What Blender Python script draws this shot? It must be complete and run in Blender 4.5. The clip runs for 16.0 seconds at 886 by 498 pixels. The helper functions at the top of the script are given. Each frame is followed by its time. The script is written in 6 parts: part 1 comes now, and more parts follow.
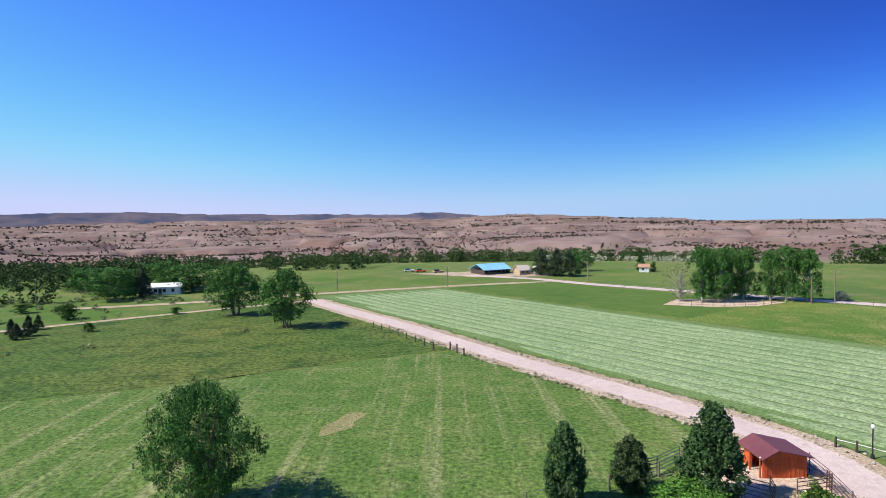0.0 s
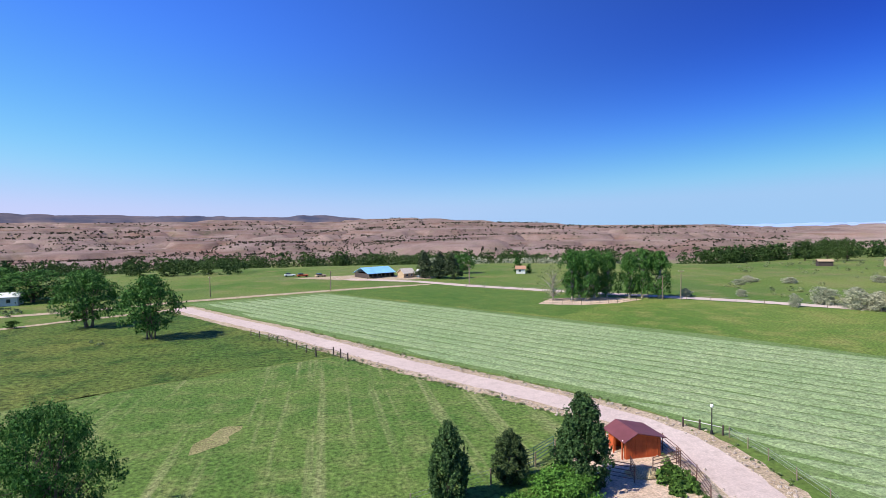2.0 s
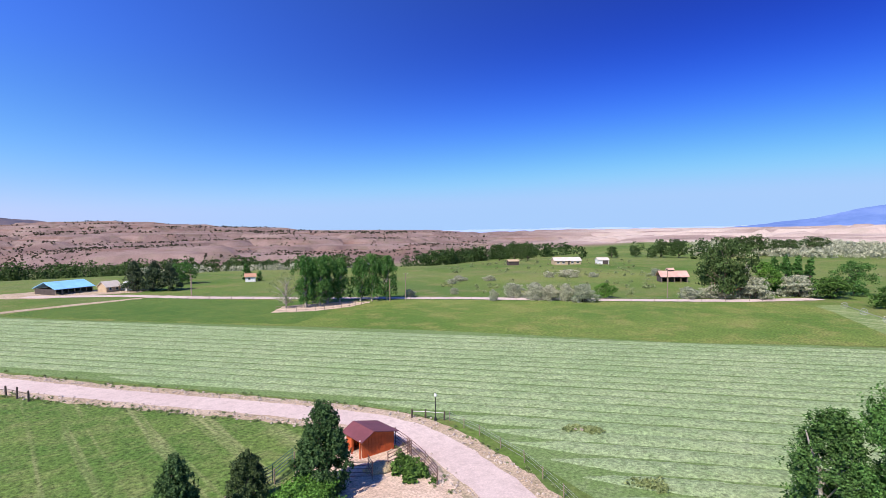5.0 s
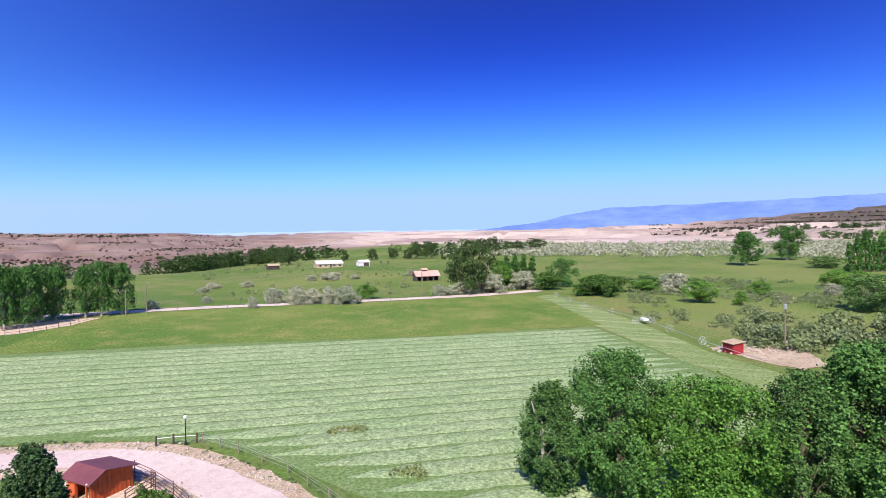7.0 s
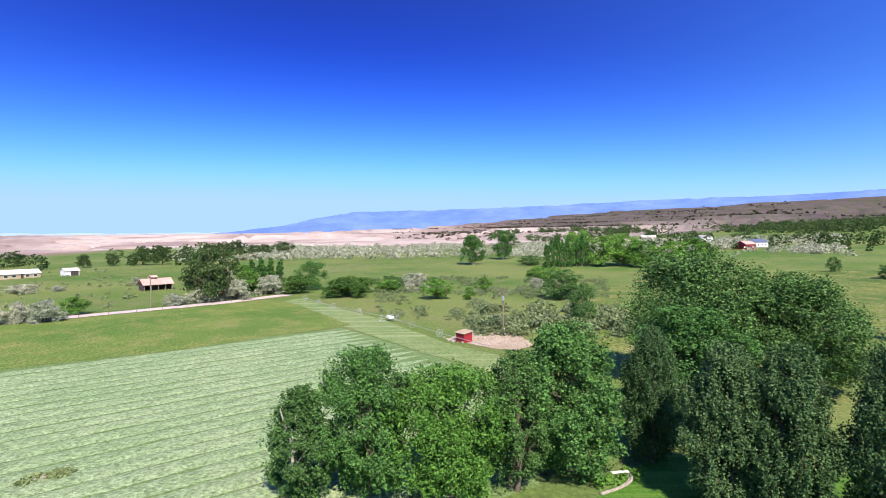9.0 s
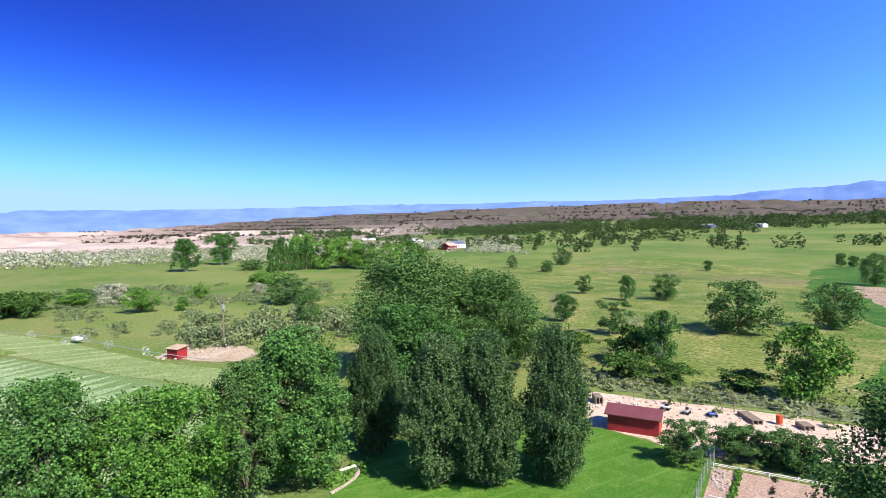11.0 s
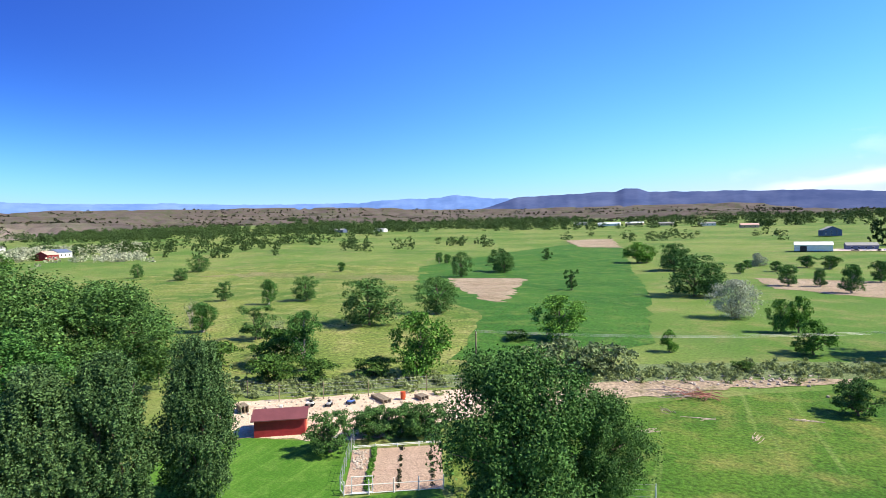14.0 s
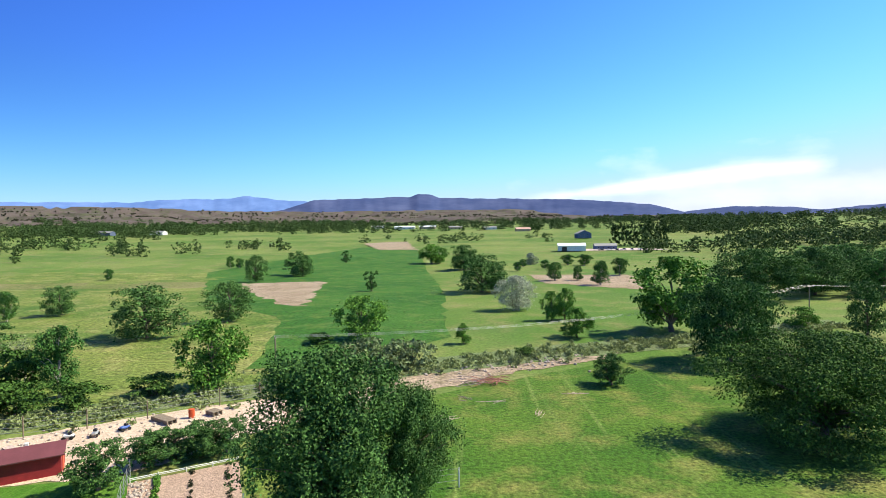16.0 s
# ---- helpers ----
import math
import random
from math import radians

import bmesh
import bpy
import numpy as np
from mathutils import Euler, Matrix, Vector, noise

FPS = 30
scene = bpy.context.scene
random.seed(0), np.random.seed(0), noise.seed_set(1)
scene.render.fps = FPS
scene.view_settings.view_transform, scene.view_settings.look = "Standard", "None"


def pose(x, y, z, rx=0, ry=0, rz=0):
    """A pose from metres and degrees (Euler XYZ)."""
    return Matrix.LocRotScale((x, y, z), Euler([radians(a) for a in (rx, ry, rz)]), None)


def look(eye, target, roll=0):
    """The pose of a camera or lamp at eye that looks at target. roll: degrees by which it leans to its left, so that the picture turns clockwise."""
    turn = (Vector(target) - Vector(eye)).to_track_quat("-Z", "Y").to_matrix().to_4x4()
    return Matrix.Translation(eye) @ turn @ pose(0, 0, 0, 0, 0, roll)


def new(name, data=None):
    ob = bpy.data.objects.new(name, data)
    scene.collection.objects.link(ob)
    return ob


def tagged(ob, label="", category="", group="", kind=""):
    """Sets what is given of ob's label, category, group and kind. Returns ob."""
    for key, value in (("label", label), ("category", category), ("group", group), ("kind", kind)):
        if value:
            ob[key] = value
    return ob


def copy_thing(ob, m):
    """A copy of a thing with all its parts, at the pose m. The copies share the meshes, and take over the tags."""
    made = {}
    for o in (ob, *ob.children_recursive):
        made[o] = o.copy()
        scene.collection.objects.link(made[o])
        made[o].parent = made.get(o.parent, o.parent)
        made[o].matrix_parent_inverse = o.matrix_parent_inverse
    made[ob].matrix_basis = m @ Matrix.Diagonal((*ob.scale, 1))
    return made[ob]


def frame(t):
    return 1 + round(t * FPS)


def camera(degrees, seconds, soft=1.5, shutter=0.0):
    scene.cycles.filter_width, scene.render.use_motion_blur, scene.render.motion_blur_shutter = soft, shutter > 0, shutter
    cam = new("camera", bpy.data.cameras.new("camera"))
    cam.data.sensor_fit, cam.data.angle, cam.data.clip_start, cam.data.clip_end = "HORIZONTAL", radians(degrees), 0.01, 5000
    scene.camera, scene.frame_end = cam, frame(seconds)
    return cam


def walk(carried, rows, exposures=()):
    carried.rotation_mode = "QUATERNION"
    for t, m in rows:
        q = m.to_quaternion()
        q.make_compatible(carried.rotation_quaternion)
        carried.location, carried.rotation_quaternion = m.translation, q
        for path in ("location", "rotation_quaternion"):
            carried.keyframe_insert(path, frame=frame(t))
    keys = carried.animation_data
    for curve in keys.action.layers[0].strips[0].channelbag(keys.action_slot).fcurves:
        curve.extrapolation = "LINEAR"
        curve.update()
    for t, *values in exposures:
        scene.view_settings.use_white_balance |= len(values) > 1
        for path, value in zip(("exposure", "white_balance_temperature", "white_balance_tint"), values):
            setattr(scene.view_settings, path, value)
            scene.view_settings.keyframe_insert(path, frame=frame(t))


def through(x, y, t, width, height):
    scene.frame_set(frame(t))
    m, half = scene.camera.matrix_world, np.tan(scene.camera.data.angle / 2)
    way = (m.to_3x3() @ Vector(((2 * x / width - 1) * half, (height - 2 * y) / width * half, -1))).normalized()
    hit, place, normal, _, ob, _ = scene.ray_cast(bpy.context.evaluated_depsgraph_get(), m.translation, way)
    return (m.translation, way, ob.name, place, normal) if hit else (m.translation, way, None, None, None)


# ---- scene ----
# ---- camera ----
cam = camera(78.7, 16.0, 0.3)
PATH = (
    (0.0, pose(-0.00, -0.00, 20.00, 87.50, 1.00, -0.04)),
    (0.5, pose(-0.04, 0.03, 19.96, 87.53, 0.92, -2.72)),
    (1.0, pose(0.03, 0.08, 19.92, 87.57, 0.87, -5.55)),
    (1.5, pose(0.01, 0.11, 19.92, 87.63, 0.76, -8.74)),
    (2.0, pose(0.02, 0.15, 19.92, 87.69, 0.71, -12.28)),
    (2.5, pose(0.04, 0.26, 19.88, 87.74, 0.62, -16.09)),
    (3.0, pose(0.03, 0.34, 19.91, 87.81, 0.56, -20.29)),
    (5.5, pose(-0.50, 0.24, 20.30, 87.95, 0.49, -46.18)),
    (6.0, pose(-0.44, 0.27, 20.28, 88.00, 0.49, -52.45)),
    (6.5, pose(-0.42, 0.32, 20.26, 88.04, 0.47, -58.71)),
    (7.0, pose(-0.34, 0.30, 20.25, 88.04, 0.47, -65.11)),
    (7.5, pose(-0.20, 0.31, 20.19, 88.05, 0.48, -71.19)),
    (8.0, pose(0.04, 0.42, 20.13, 88.10, 0.43, -77.60)),
    (8.5, pose(0.09, 0.46, 20.01, 88.20, 0.26, -84.05)),
    (9.0, pose(0.18, 0.37, 20.01, 88.24, 0.24, -91.28)),
    (9.2, pose(0.16, 0.34, 20.04, 88.25, 0.22, -94.21)),
    (11.3, pose(0.21, 0.57, 20.14, 88.45, 0.35, -123.99)),
    (11.5, pose(0.21, 0.61, 20.18, 88.47, 0.38, -126.63)),
    (12.0, pose(0.22, 0.66, 20.21, 88.52, 0.50, -133.00)),
    (12.5, pose(0.24, 0.66, 20.23, 88.51, 0.66, -139.06)),
    (13.0, pose(0.32, 0.57, 20.19, 88.51, 0.80, -145.14)),
    (13.5, pose(0.53, 0.40, 20.07, 88.55, 0.74, -150.86)),
    (14.0, pose(0.80, 0.20, 19.91, 88.57, 0.79, -156.83)),
    (14.5, pose(0.97, -0.04, 19.75, 88.58, 0.84, -162.52)),
    (15.0, pose(1.14, -0.23, 19.62, 88.57, 0.83, -167.85)),
    (15.5, pose(1.34, -0.48, 19.49, 88.59, 0.88, -173.12)),
    (16.0, pose(1.61, -0.59, 19.34, 88.63, 0.88, -178.00)),
)
walk(cam, PATH, exposures=((0, 0.32, 6500, 10), (3, 0.3, 6450, 14), (5.5, 0.42, 6450, 20), (9, 0.64, 6450, 18),
                           (11.5, 0.78, 6600, 11), (14, 0.82, 6900, 4), (16, 0.74, 7100, 1)))

# ---- light ----
SUN_AZ, SUN_EL = 256.0, 46.0      # degrees clockwise from +y; above the horizon
world = bpy.data.worlds.new("sky")
world.use_nodes = True
scene.world = world
wn, wl = world.node_tree.nodes, world.node_tree.links
sky = wn.new("ShaderNodeTexSky")
sky.sky_type = "NISHITA"
sky.sun_disc = False
sky.sun_elevation = radians(SUN_EL)
sky.sun_rotation = radians(SUN_AZ)
sky.altitude = 1700
sky.air_density, sky.dust_density, sky.ozone_density = 1.0, 0.1, 3.0
wn["Background"].inputs["Strength"].default_value = 0.10
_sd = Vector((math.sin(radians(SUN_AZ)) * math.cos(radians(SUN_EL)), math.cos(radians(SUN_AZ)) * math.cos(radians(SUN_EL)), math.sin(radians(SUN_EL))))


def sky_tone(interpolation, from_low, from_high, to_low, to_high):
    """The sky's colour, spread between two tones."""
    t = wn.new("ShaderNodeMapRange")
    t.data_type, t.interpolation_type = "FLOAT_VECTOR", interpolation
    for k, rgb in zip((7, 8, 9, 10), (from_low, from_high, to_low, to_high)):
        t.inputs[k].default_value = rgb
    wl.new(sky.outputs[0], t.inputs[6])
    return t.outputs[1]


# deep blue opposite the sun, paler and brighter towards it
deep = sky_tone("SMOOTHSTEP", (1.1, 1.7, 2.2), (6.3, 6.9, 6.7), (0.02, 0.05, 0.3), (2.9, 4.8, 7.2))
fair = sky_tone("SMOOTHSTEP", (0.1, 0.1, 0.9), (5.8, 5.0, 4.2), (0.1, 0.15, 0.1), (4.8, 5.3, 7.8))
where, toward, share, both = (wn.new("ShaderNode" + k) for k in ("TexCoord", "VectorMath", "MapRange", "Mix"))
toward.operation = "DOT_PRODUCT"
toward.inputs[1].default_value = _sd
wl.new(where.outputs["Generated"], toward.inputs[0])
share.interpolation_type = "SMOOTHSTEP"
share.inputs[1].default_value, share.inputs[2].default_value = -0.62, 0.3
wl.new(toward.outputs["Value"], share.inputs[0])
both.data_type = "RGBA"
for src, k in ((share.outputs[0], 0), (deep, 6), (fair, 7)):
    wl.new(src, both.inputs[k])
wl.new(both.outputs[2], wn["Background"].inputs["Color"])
sun_data = bpy.data.lights.new("sun", "SUN")
sun_data.energy, sun_data.angle, sun_data.color = 5.0, radians(0.5), (1.0, 0.93, 0.80)
sun = new("sun", sun_data)
sun.matrix_world = look(_sd * 300, (0, 0, 0))

# ---- materials ----
def _tree(name):
    m = bpy.data.materials.new(name)
    m.use_nodes = True
    return m, m.node_tree.nodes, m.node_tree.links, m.node_tree.nodes["Principled BSDF"]

def _noise(n, l, coord, scale, detail=4.0, rough=0.6):
    t = n.new("ShaderNodeTexNoise")
    t.inputs["Scale"].default_value, t.inputs["Detail"].default_value, t.inputs["Roughness"].default_value = scale, detail, rough
    l.new(coord, t.inputs["Vector"])
    return t.outputs["Fac"]

def _ramp(n, l, fac, stops):
    r = n.new("ShaderNodeValToRGB")
    e = r.color_ramp.elements
    while len(e) < len(stops):
        e.new(0.5)
    for el, (p, c) in zip(e, stops):
        el.position, el.color = p, (*c, 1)
    l.new(fac, r.inputs["Fac"])
    return r.outputs["Color"]

def _mix(n, l, fac, a, b, mode="MIX"):
    x = n.new("ShaderNodeMix")
    x.data_type, x.blend_type = "RGBA", mode
    for sock, v in ((x.inputs[0], fac), (x.inputs[6], a), (x.inputs[7], b)):
        if isinstance(v, (float, int)):
            sock.default_value = v
        elif isinstance(v, tuple):
            sock.default_value = (*v, 1)
        else:
            l.new(v, sock)
    return x.outputs[2]

def _bump(n, l, height, strength, dist):
    b = n.new("ShaderNodeBump")
    b.inputs["Strength"].default_value, b.inputs["Distance"].default_value = strength, dist
    l.new(height, b.inputs["Height"])
    return b.outputs["Normal"]

def land(name, a, b, c, big=0.03, mid=0.35, fine=3.0, bump=0.25, streak=None, rough=0.95, grit=1.0):
    """Ground cover: three colours mixed by broad and middling patches, with fine speckle and relief."""
    m, n, l, p = _tree(name)
    g = n.new("ShaderNodeNewGeometry")
    co = g.outputs["Position"]
    f1 = _noise(n, l, co, big, 5)
    col = _ramp(n, l, f1, ((0.36, a), (0.64, b)))
    f2 = _noise(n, l, co, mid, 5, 0.65)
    k = n.new("ShaderNodeMapRange")
    k.inputs[1].default_value, k.inputs[2].default_value = 0.48, 0.72
    l.new(f2, k.inputs[0])
    col = _mix(n, l, k.outputs[0], col, c)
    if streak:
        ang, scale, scol, lo = streak
        mp = n.new("ShaderNodeMapping")
        mp.inputs["Rotation"].default_value = (0, 0, radians(ang))
        mp.inputs["Scale"].default_value = (scale, scale * 0.04, scale * 0.04)
        l.new(co, mp.inputs["Vector"])
        fs = _noise(n, l, mp.outputs[0], 1.0, 3)
        ks = n.new("ShaderNodeMapRange")
        ks.inputs[1].default_value, ks.inputs[2].default_value = lo, lo + 0.16
        l.new(fs, ks.inputs[0])
        col = _mix(n, l, ks.outputs[0], col, scol)
    f3 = _noise(n, l, co, fine, 3, 0.7)
    dark = _ramp(n, l, f3, ((0.32, (1 - 0.58 * grit,) * 3), (0.5, (0.96, 0.96, 0.96)), (0.68, (1 + 0.55 * grit,) * 3)))
    col = _mix(n, l, 1.0, col, dark, "MULTIPLY")
    l.new(col, p.inputs["Base Color"])
    p.inputs["Roughness"].default_value = rough
    p.inputs["Specular IOR Level"].default_value = 0.15
    l.new(_bump(n, l, f3, bump, 0.5), p.inputs["Normal"])
    return m

def plain(name, col, rough=0.6, var=0.25, scale=6.0, metal=0.0, bump=0.08, spec=0.4):
    """Painted, wooden or metal surface with weathering at two scales."""
    m, n, l, p = _tree(name)
    tc = n.new("ShaderNodeTexCoord")
    f = _noise(n, l, tc.outputs["Object"], scale, 5)
    f2 = _noise(n, l, tc.outputs["Object"], scale * 9, 3)
    lo, hi = tuple(v * (1 - var) for v in col), tuple(min(1, v * (1 + var * 0.7)) for v in col)
    c = _ramp(n, l, f, ((0.3, lo), (0.7, hi)))
    c = _mix(n, l, 0.25, c, _ramp(n, l, f2, ((0.3, lo), (0.7, hi))))
    l.new(c, p.inputs["Base Color"])
    p.inputs["Roughness"].default_value, p.inputs["Metallic"].default_value = rough, metal
    p.inputs["Specular IOR Level"].default_value = spec
    l.new(_bump(n, l, f2, bump, 0.02), p.inputs["Normal"])
    return m

def leafy(name, dark, light, sheen=0.06, through=0.07):
    """Foliage: every leaf its own tone between dark and light, some light shining through."""
    m, n, l, p = _tree(name)
    g, o = n.new("ShaderNodeNewGeometry"), n.new("ShaderNodeObjectInfo")
    col = _ramp(n, l, g.outputs["Random Per Island"], ((0.0, dark), (1.0, light)))
    tone = _ramp(n, l, o.outputs["Random"], ((0.0, (0.8, 0.85, 0.8)), (1.0, (1.2, 1.12, 1.1))))
    col = _mix(n, l, 1.0, col, tone, "MULTIPLY")
    l.new(col, p.inputs["Base Color"])
    p.inputs["Roughness"].default_value = 0.7
    p.inputs["Specular IOR Level"].default_value = sheen
    tr = n.new("ShaderNodeBsdfTranslucent")
    l.new(col, tr.inputs["Color"])
    mx = n.new("ShaderNodeMixShader")
    mx.inputs[0].default_value = through
    l.new(p.outputs[0], mx.inputs[1])
    l.new(tr.outputs[0], mx.inputs[2])
    l.new(mx.outputs[0], n["Material Output"].inputs["Surface"])
    return m

M_PASTURE = land("pasture", (0.115, 0.17, 0.035), (0.17, 0.20, 0.055), (0.23, 0.21, 0.085), 0.012, 0.12, 2.0)
M_MEADOW = land("meadow", (0.062, 0.125, 0.022), (0.13, 0.155, 0.036), (0.026, 0.07, 0.012), 0.035, 0.17, 1.3, 0.7, grit=1.1)
M_DRY = land("dry_meadow", (0.072, 0.14, 0.023), (0.185, 0.215, 0.052), (0.28, 0.26, 0.098), 0.03, 0.13, 1.4, 0.7, grit=1.1)
M_PADDOCK = land("mown_paddock", (0.074, 0.148, 0.028), (0.12, 0.185, 0.042), (0.18, 0.215, 0.072), 0.07, 0.3, 2.2, 0.4, (38, 0.45, (0.24, 0.26, 0.11), 0.54), grit=1.0)
M_STUBBLE = land("cut_hay_stubble", (0.125, 0.205, 0.06), (0.155, 0.235, 0.08), (0.20, 0.265, 0.115), 0.05, 0.5, 3.0, grit=0.7)
M_SWATH = land("hay_swath", (0.25, 0.345, 0.16), (0.31, 0.39, 0.20), (0.20, 0.295, 0.125), 0.08, 0.8, 3.0, 0.6, grit=0.8)
M_HAY = land("standing_hay", (0.095, 0.175, 0.03), (0.17, 0.225, 0.05), (0.225, 0.235, 0.07), 0.035, 0.14, 2.5, 0.4)
M_HAY_LUSH = land("lush_hay", (0.07, 0.145, 0.025), (0.10, 0.17, 0.035), (0.14, 0.19, 0.04), 0.05, 0.25, 3.0, 0.4)
M_ALFALFA = land("alfalfa", (0.03, 0.105, 0.014), (0.055, 0.14, 0.02), (0.11, 0.165, 0.035), 0.03, 0.14, 1.6, 0.6)
M_LAWN = land("lawn", (0.05, 0.14, 0.014), (0.07, 0.17, 0.02), (0.11, 0.205, 0.035), 0.1, 0.5, 5.0, 0.15, (-30, 0.9, (0.115, 0.225, 0.035), 0.5), grit=0.5)
M_PICNIC = land("rough_lawn", (0.043, 0.112, 0.012), (0.086, 0.156, 0.02), (0.20, 0.195, 0.055), 0.06, 0.16, 2.6, 0.4, (20, 0.5, (0.17, 0.23, 0.06), 0.6), grit=0.9)
M_ROAD = land("gravel_road", (0.56, 0.45, 0.405), (0.63, 0.52, 0.465), (0.48, 0.385, 0.34), 0.1, 0.9, 6.0, 0.12, grit=0.22)
M_VERGE = land("dirt_verge", (0.45, 0.345, 0.235), (0.54, 0.43, 0.32), (0.27, 0.235, 0.125), 0.2, 0.8, 5.0, 0.4, grit=0.7)
M_SAND = land("yard_dirt", (0.56, 0.42, 0.31), (0.64, 0.50, 0.385), (0.47, 0.35, 0.26), 0.2, 0.7, 5.0, 0.3, grit=0.6)
M_SOIL = land("garden_soil", (0.42, 0.29, 0.22), (0.46, 0.33, 0.25), (0.36, 0.25, 0.19), 0.5, 2.0, 9.0, 0.4)
M_BARE = land("bare_patch", (0.29, 0.21, 0.145), (0.39, 0.30, 0.22), (0.19, 0.165, 0.085), 0.06, 0.35, 2.0, 0.5)
M_TANGRASS = land("tan_grass", (0.13, 0.155, 0.042), (0.235, 0.20, 0.095), (0.10, 0.145, 0.032), 0.03, 0.12, 1.4, 0.6, grit=1.1)
M_DRYSPOT = land("dry_grass_spot", (0.25, 0.23, 0.10), (0.30, 0.27, 0.13), (0.17, 0.19, 0.065), 0.3, 1.0, 4.0, 0.4)
M_SWARD = land("tall_grass", (0.14, 0.19, 0.07), (0.17, 0.20, 0.10), (0.11, 0.15, 0.06), 0.1, 0.5, 3.0, 0.6)
M_HEADLAND = land("mown_headland", (0.15, 0.23, 0.07), (0.20, 0.27, 0.09), (0.25, 0.30, 0.13), 0.08, 0.5, 3.0, 0.3, (-36, 0.6, (0.33, 0.37, 0.18), 0.5), grit=0.8)
M_BARK = plain("bark", (0.16, 0.125, 0.095), 0.9, 0.4, 3.0, bump=0.5, spec=0.1)
M_PALEBARK = plain("pale_bark", (0.42, 0.38, 0.33), 0.9, 0.35, 3.0, bump=0.4, spec=0.1)
# dark leaf tones are lowered to put some crown shade into the colour
M_COTTON = leafy("cottonwood_leaf", (0.0218, 0.0616, 0.0148), (0.118, 0.277, 0.068))
M_ELM = leafy("elm_leaf", (0.0227, 0.0596, 0.0154), (0.12, 0.245, 0.0687))
M_BRIGHT = leafy("bright_leaf", (0.0391, 0.104, 0.0149), (0.175, 0.367, 0.067))
M_POPLAR = leafy("poplar_leaf", (0.0182, 0.0462, 0.014), (0.115, 0.205, 0.078))
M_SPRUCE = leafy("spruce_needle", (0.0143, 0.0284, 0.0143), (0.0806, 0.12, 0.0591), 0.2, 0.1)
M_PINE = leafy("pine_needle", (0.0195, 0.0391, 0.013), (0.109, 0.16, 0.0582), 0.2, 0.1)
M_SILVER = leafy("silver_leaf", (0.192, 0.217, 0.146), (0.526, 0.552, 0.4), 0.3, 0.2)
M_BLOSSOM = leafy("white_blossom", (0.24, 0.251, 0.194), (0.729, 0.717, 0.585), 0.2, 0.3)
M_SAGE = leafy("sage_leaf", (0.10, 0.145, 0.06), (0.27, 0.33, 0.16), 0.15, 0.15)
M_FAR = leafy("far_leaf", (0.016, 0.0351, 0.011), (0.084, 0.146, 0.047))
M_REED = leafy("reed_grass", (0.122, 0.165, 0.0608), (0.325, 0.392, 0.168), 0.15, 0.2)
M_DARKSHRUB = leafy("dark_shrub_leaf", (0.0201, 0.05, 0.0118), (0.105, 0.208, 0.0436))
M_JUNIPER = leafy("juniper_scrub", (0.022, 0.028, 0.014), (0.07, 0.07, 0.042), 0.1, 0.05)

# ---- builders ----
def fast_mesh(name, verts, faces, mats=(), smooth=False, index=None):
    """A mesh from numpy vertices and an array of triangles or quads."""
    me = bpy.data.meshes.new(name)
    verts, faces = np.asarray(verts, float), np.asarray(faces, np.int32)
    k = faces.shape[1]
    me.vertices.add(len(verts))
    me.vertices.foreach_set("co", verts.ravel())
    me.loops.add(faces.size)
    me.loops.foreach_set("vertex_index", faces.ravel())
    me.polygons.add(len(faces))
    me.polygons.foreach_set("loop_start", np.arange(0, faces.size, k, dtype=np.int32))
    me.polygons.foreach_set("loop_total", np.full(len(faces), k, np.int32))
    for m in mats:
        me.materials.append(m)
    if index is not None:
        me.polygons.foreach_set("material_index", np.asarray(index, np.int32))
    me.update(calc_edges=True)
    me.polygons.foreach_set("use_smooth", np.full(len(faces), smooth, bool))
    return me

def part(name, bm, material, parent=None, label="", smooth=False):
    """Links a bmesh as one mesh object under a thing or part."""
    me = bpy.data.meshes.new(name)
    bm.to_mesh(me)
    bm.free()
    me.materials.append(material)
    if smooth:
        for f in me.polygons:
            f.use_smooth = True
    ob = new(name, me)
    ob.parent = parent
    if label:
        ob["label"] = label
    return ob

def box(bm, cx, cy, cz, sx, sy, sz, rot=0.0, bevel=0.0):
    """A box with its centre and sizes, turned about z, with bevelled edges."""
    r = bmesh.ops.create_cube(bm, size=1.0, matrix=Matrix.Translation((cx, cy, cz)) @ Matrix.Rotation(radians(rot), 4, "Z") @ Matrix.Diagonal((sx, sy, sz, 1)))
    if bevel:
        es = list({e for v in r["verts"] for e in v.link_edges})
        bmesh.ops.bevel(bm, geom=es, offset=bevel, segments=1, affect="EDGES")

def rod(bm, a, b, r1, r2=None, seg=8):
    """A tapered rod from a to b."""
    a, b = Vector(a), Vector(b)
    q = (b - a).to_track_quat("Z", "Y").to_matrix().to_4x4()
    bmesh.ops.create_cone(bm, cap_ends=True, segments=seg, radius1=r1, radius2=r1 if r2 is None else r2, depth=(b - a).length, matrix=Matrix.Translation((a + b) / 2) @ q)

def smooth01(a, b, x):
    u = np.clip((np.asarray(x, float) - a) / (b - a), 0, 1)
    return u * u * (3 - 2 * u)

TABLES = {}


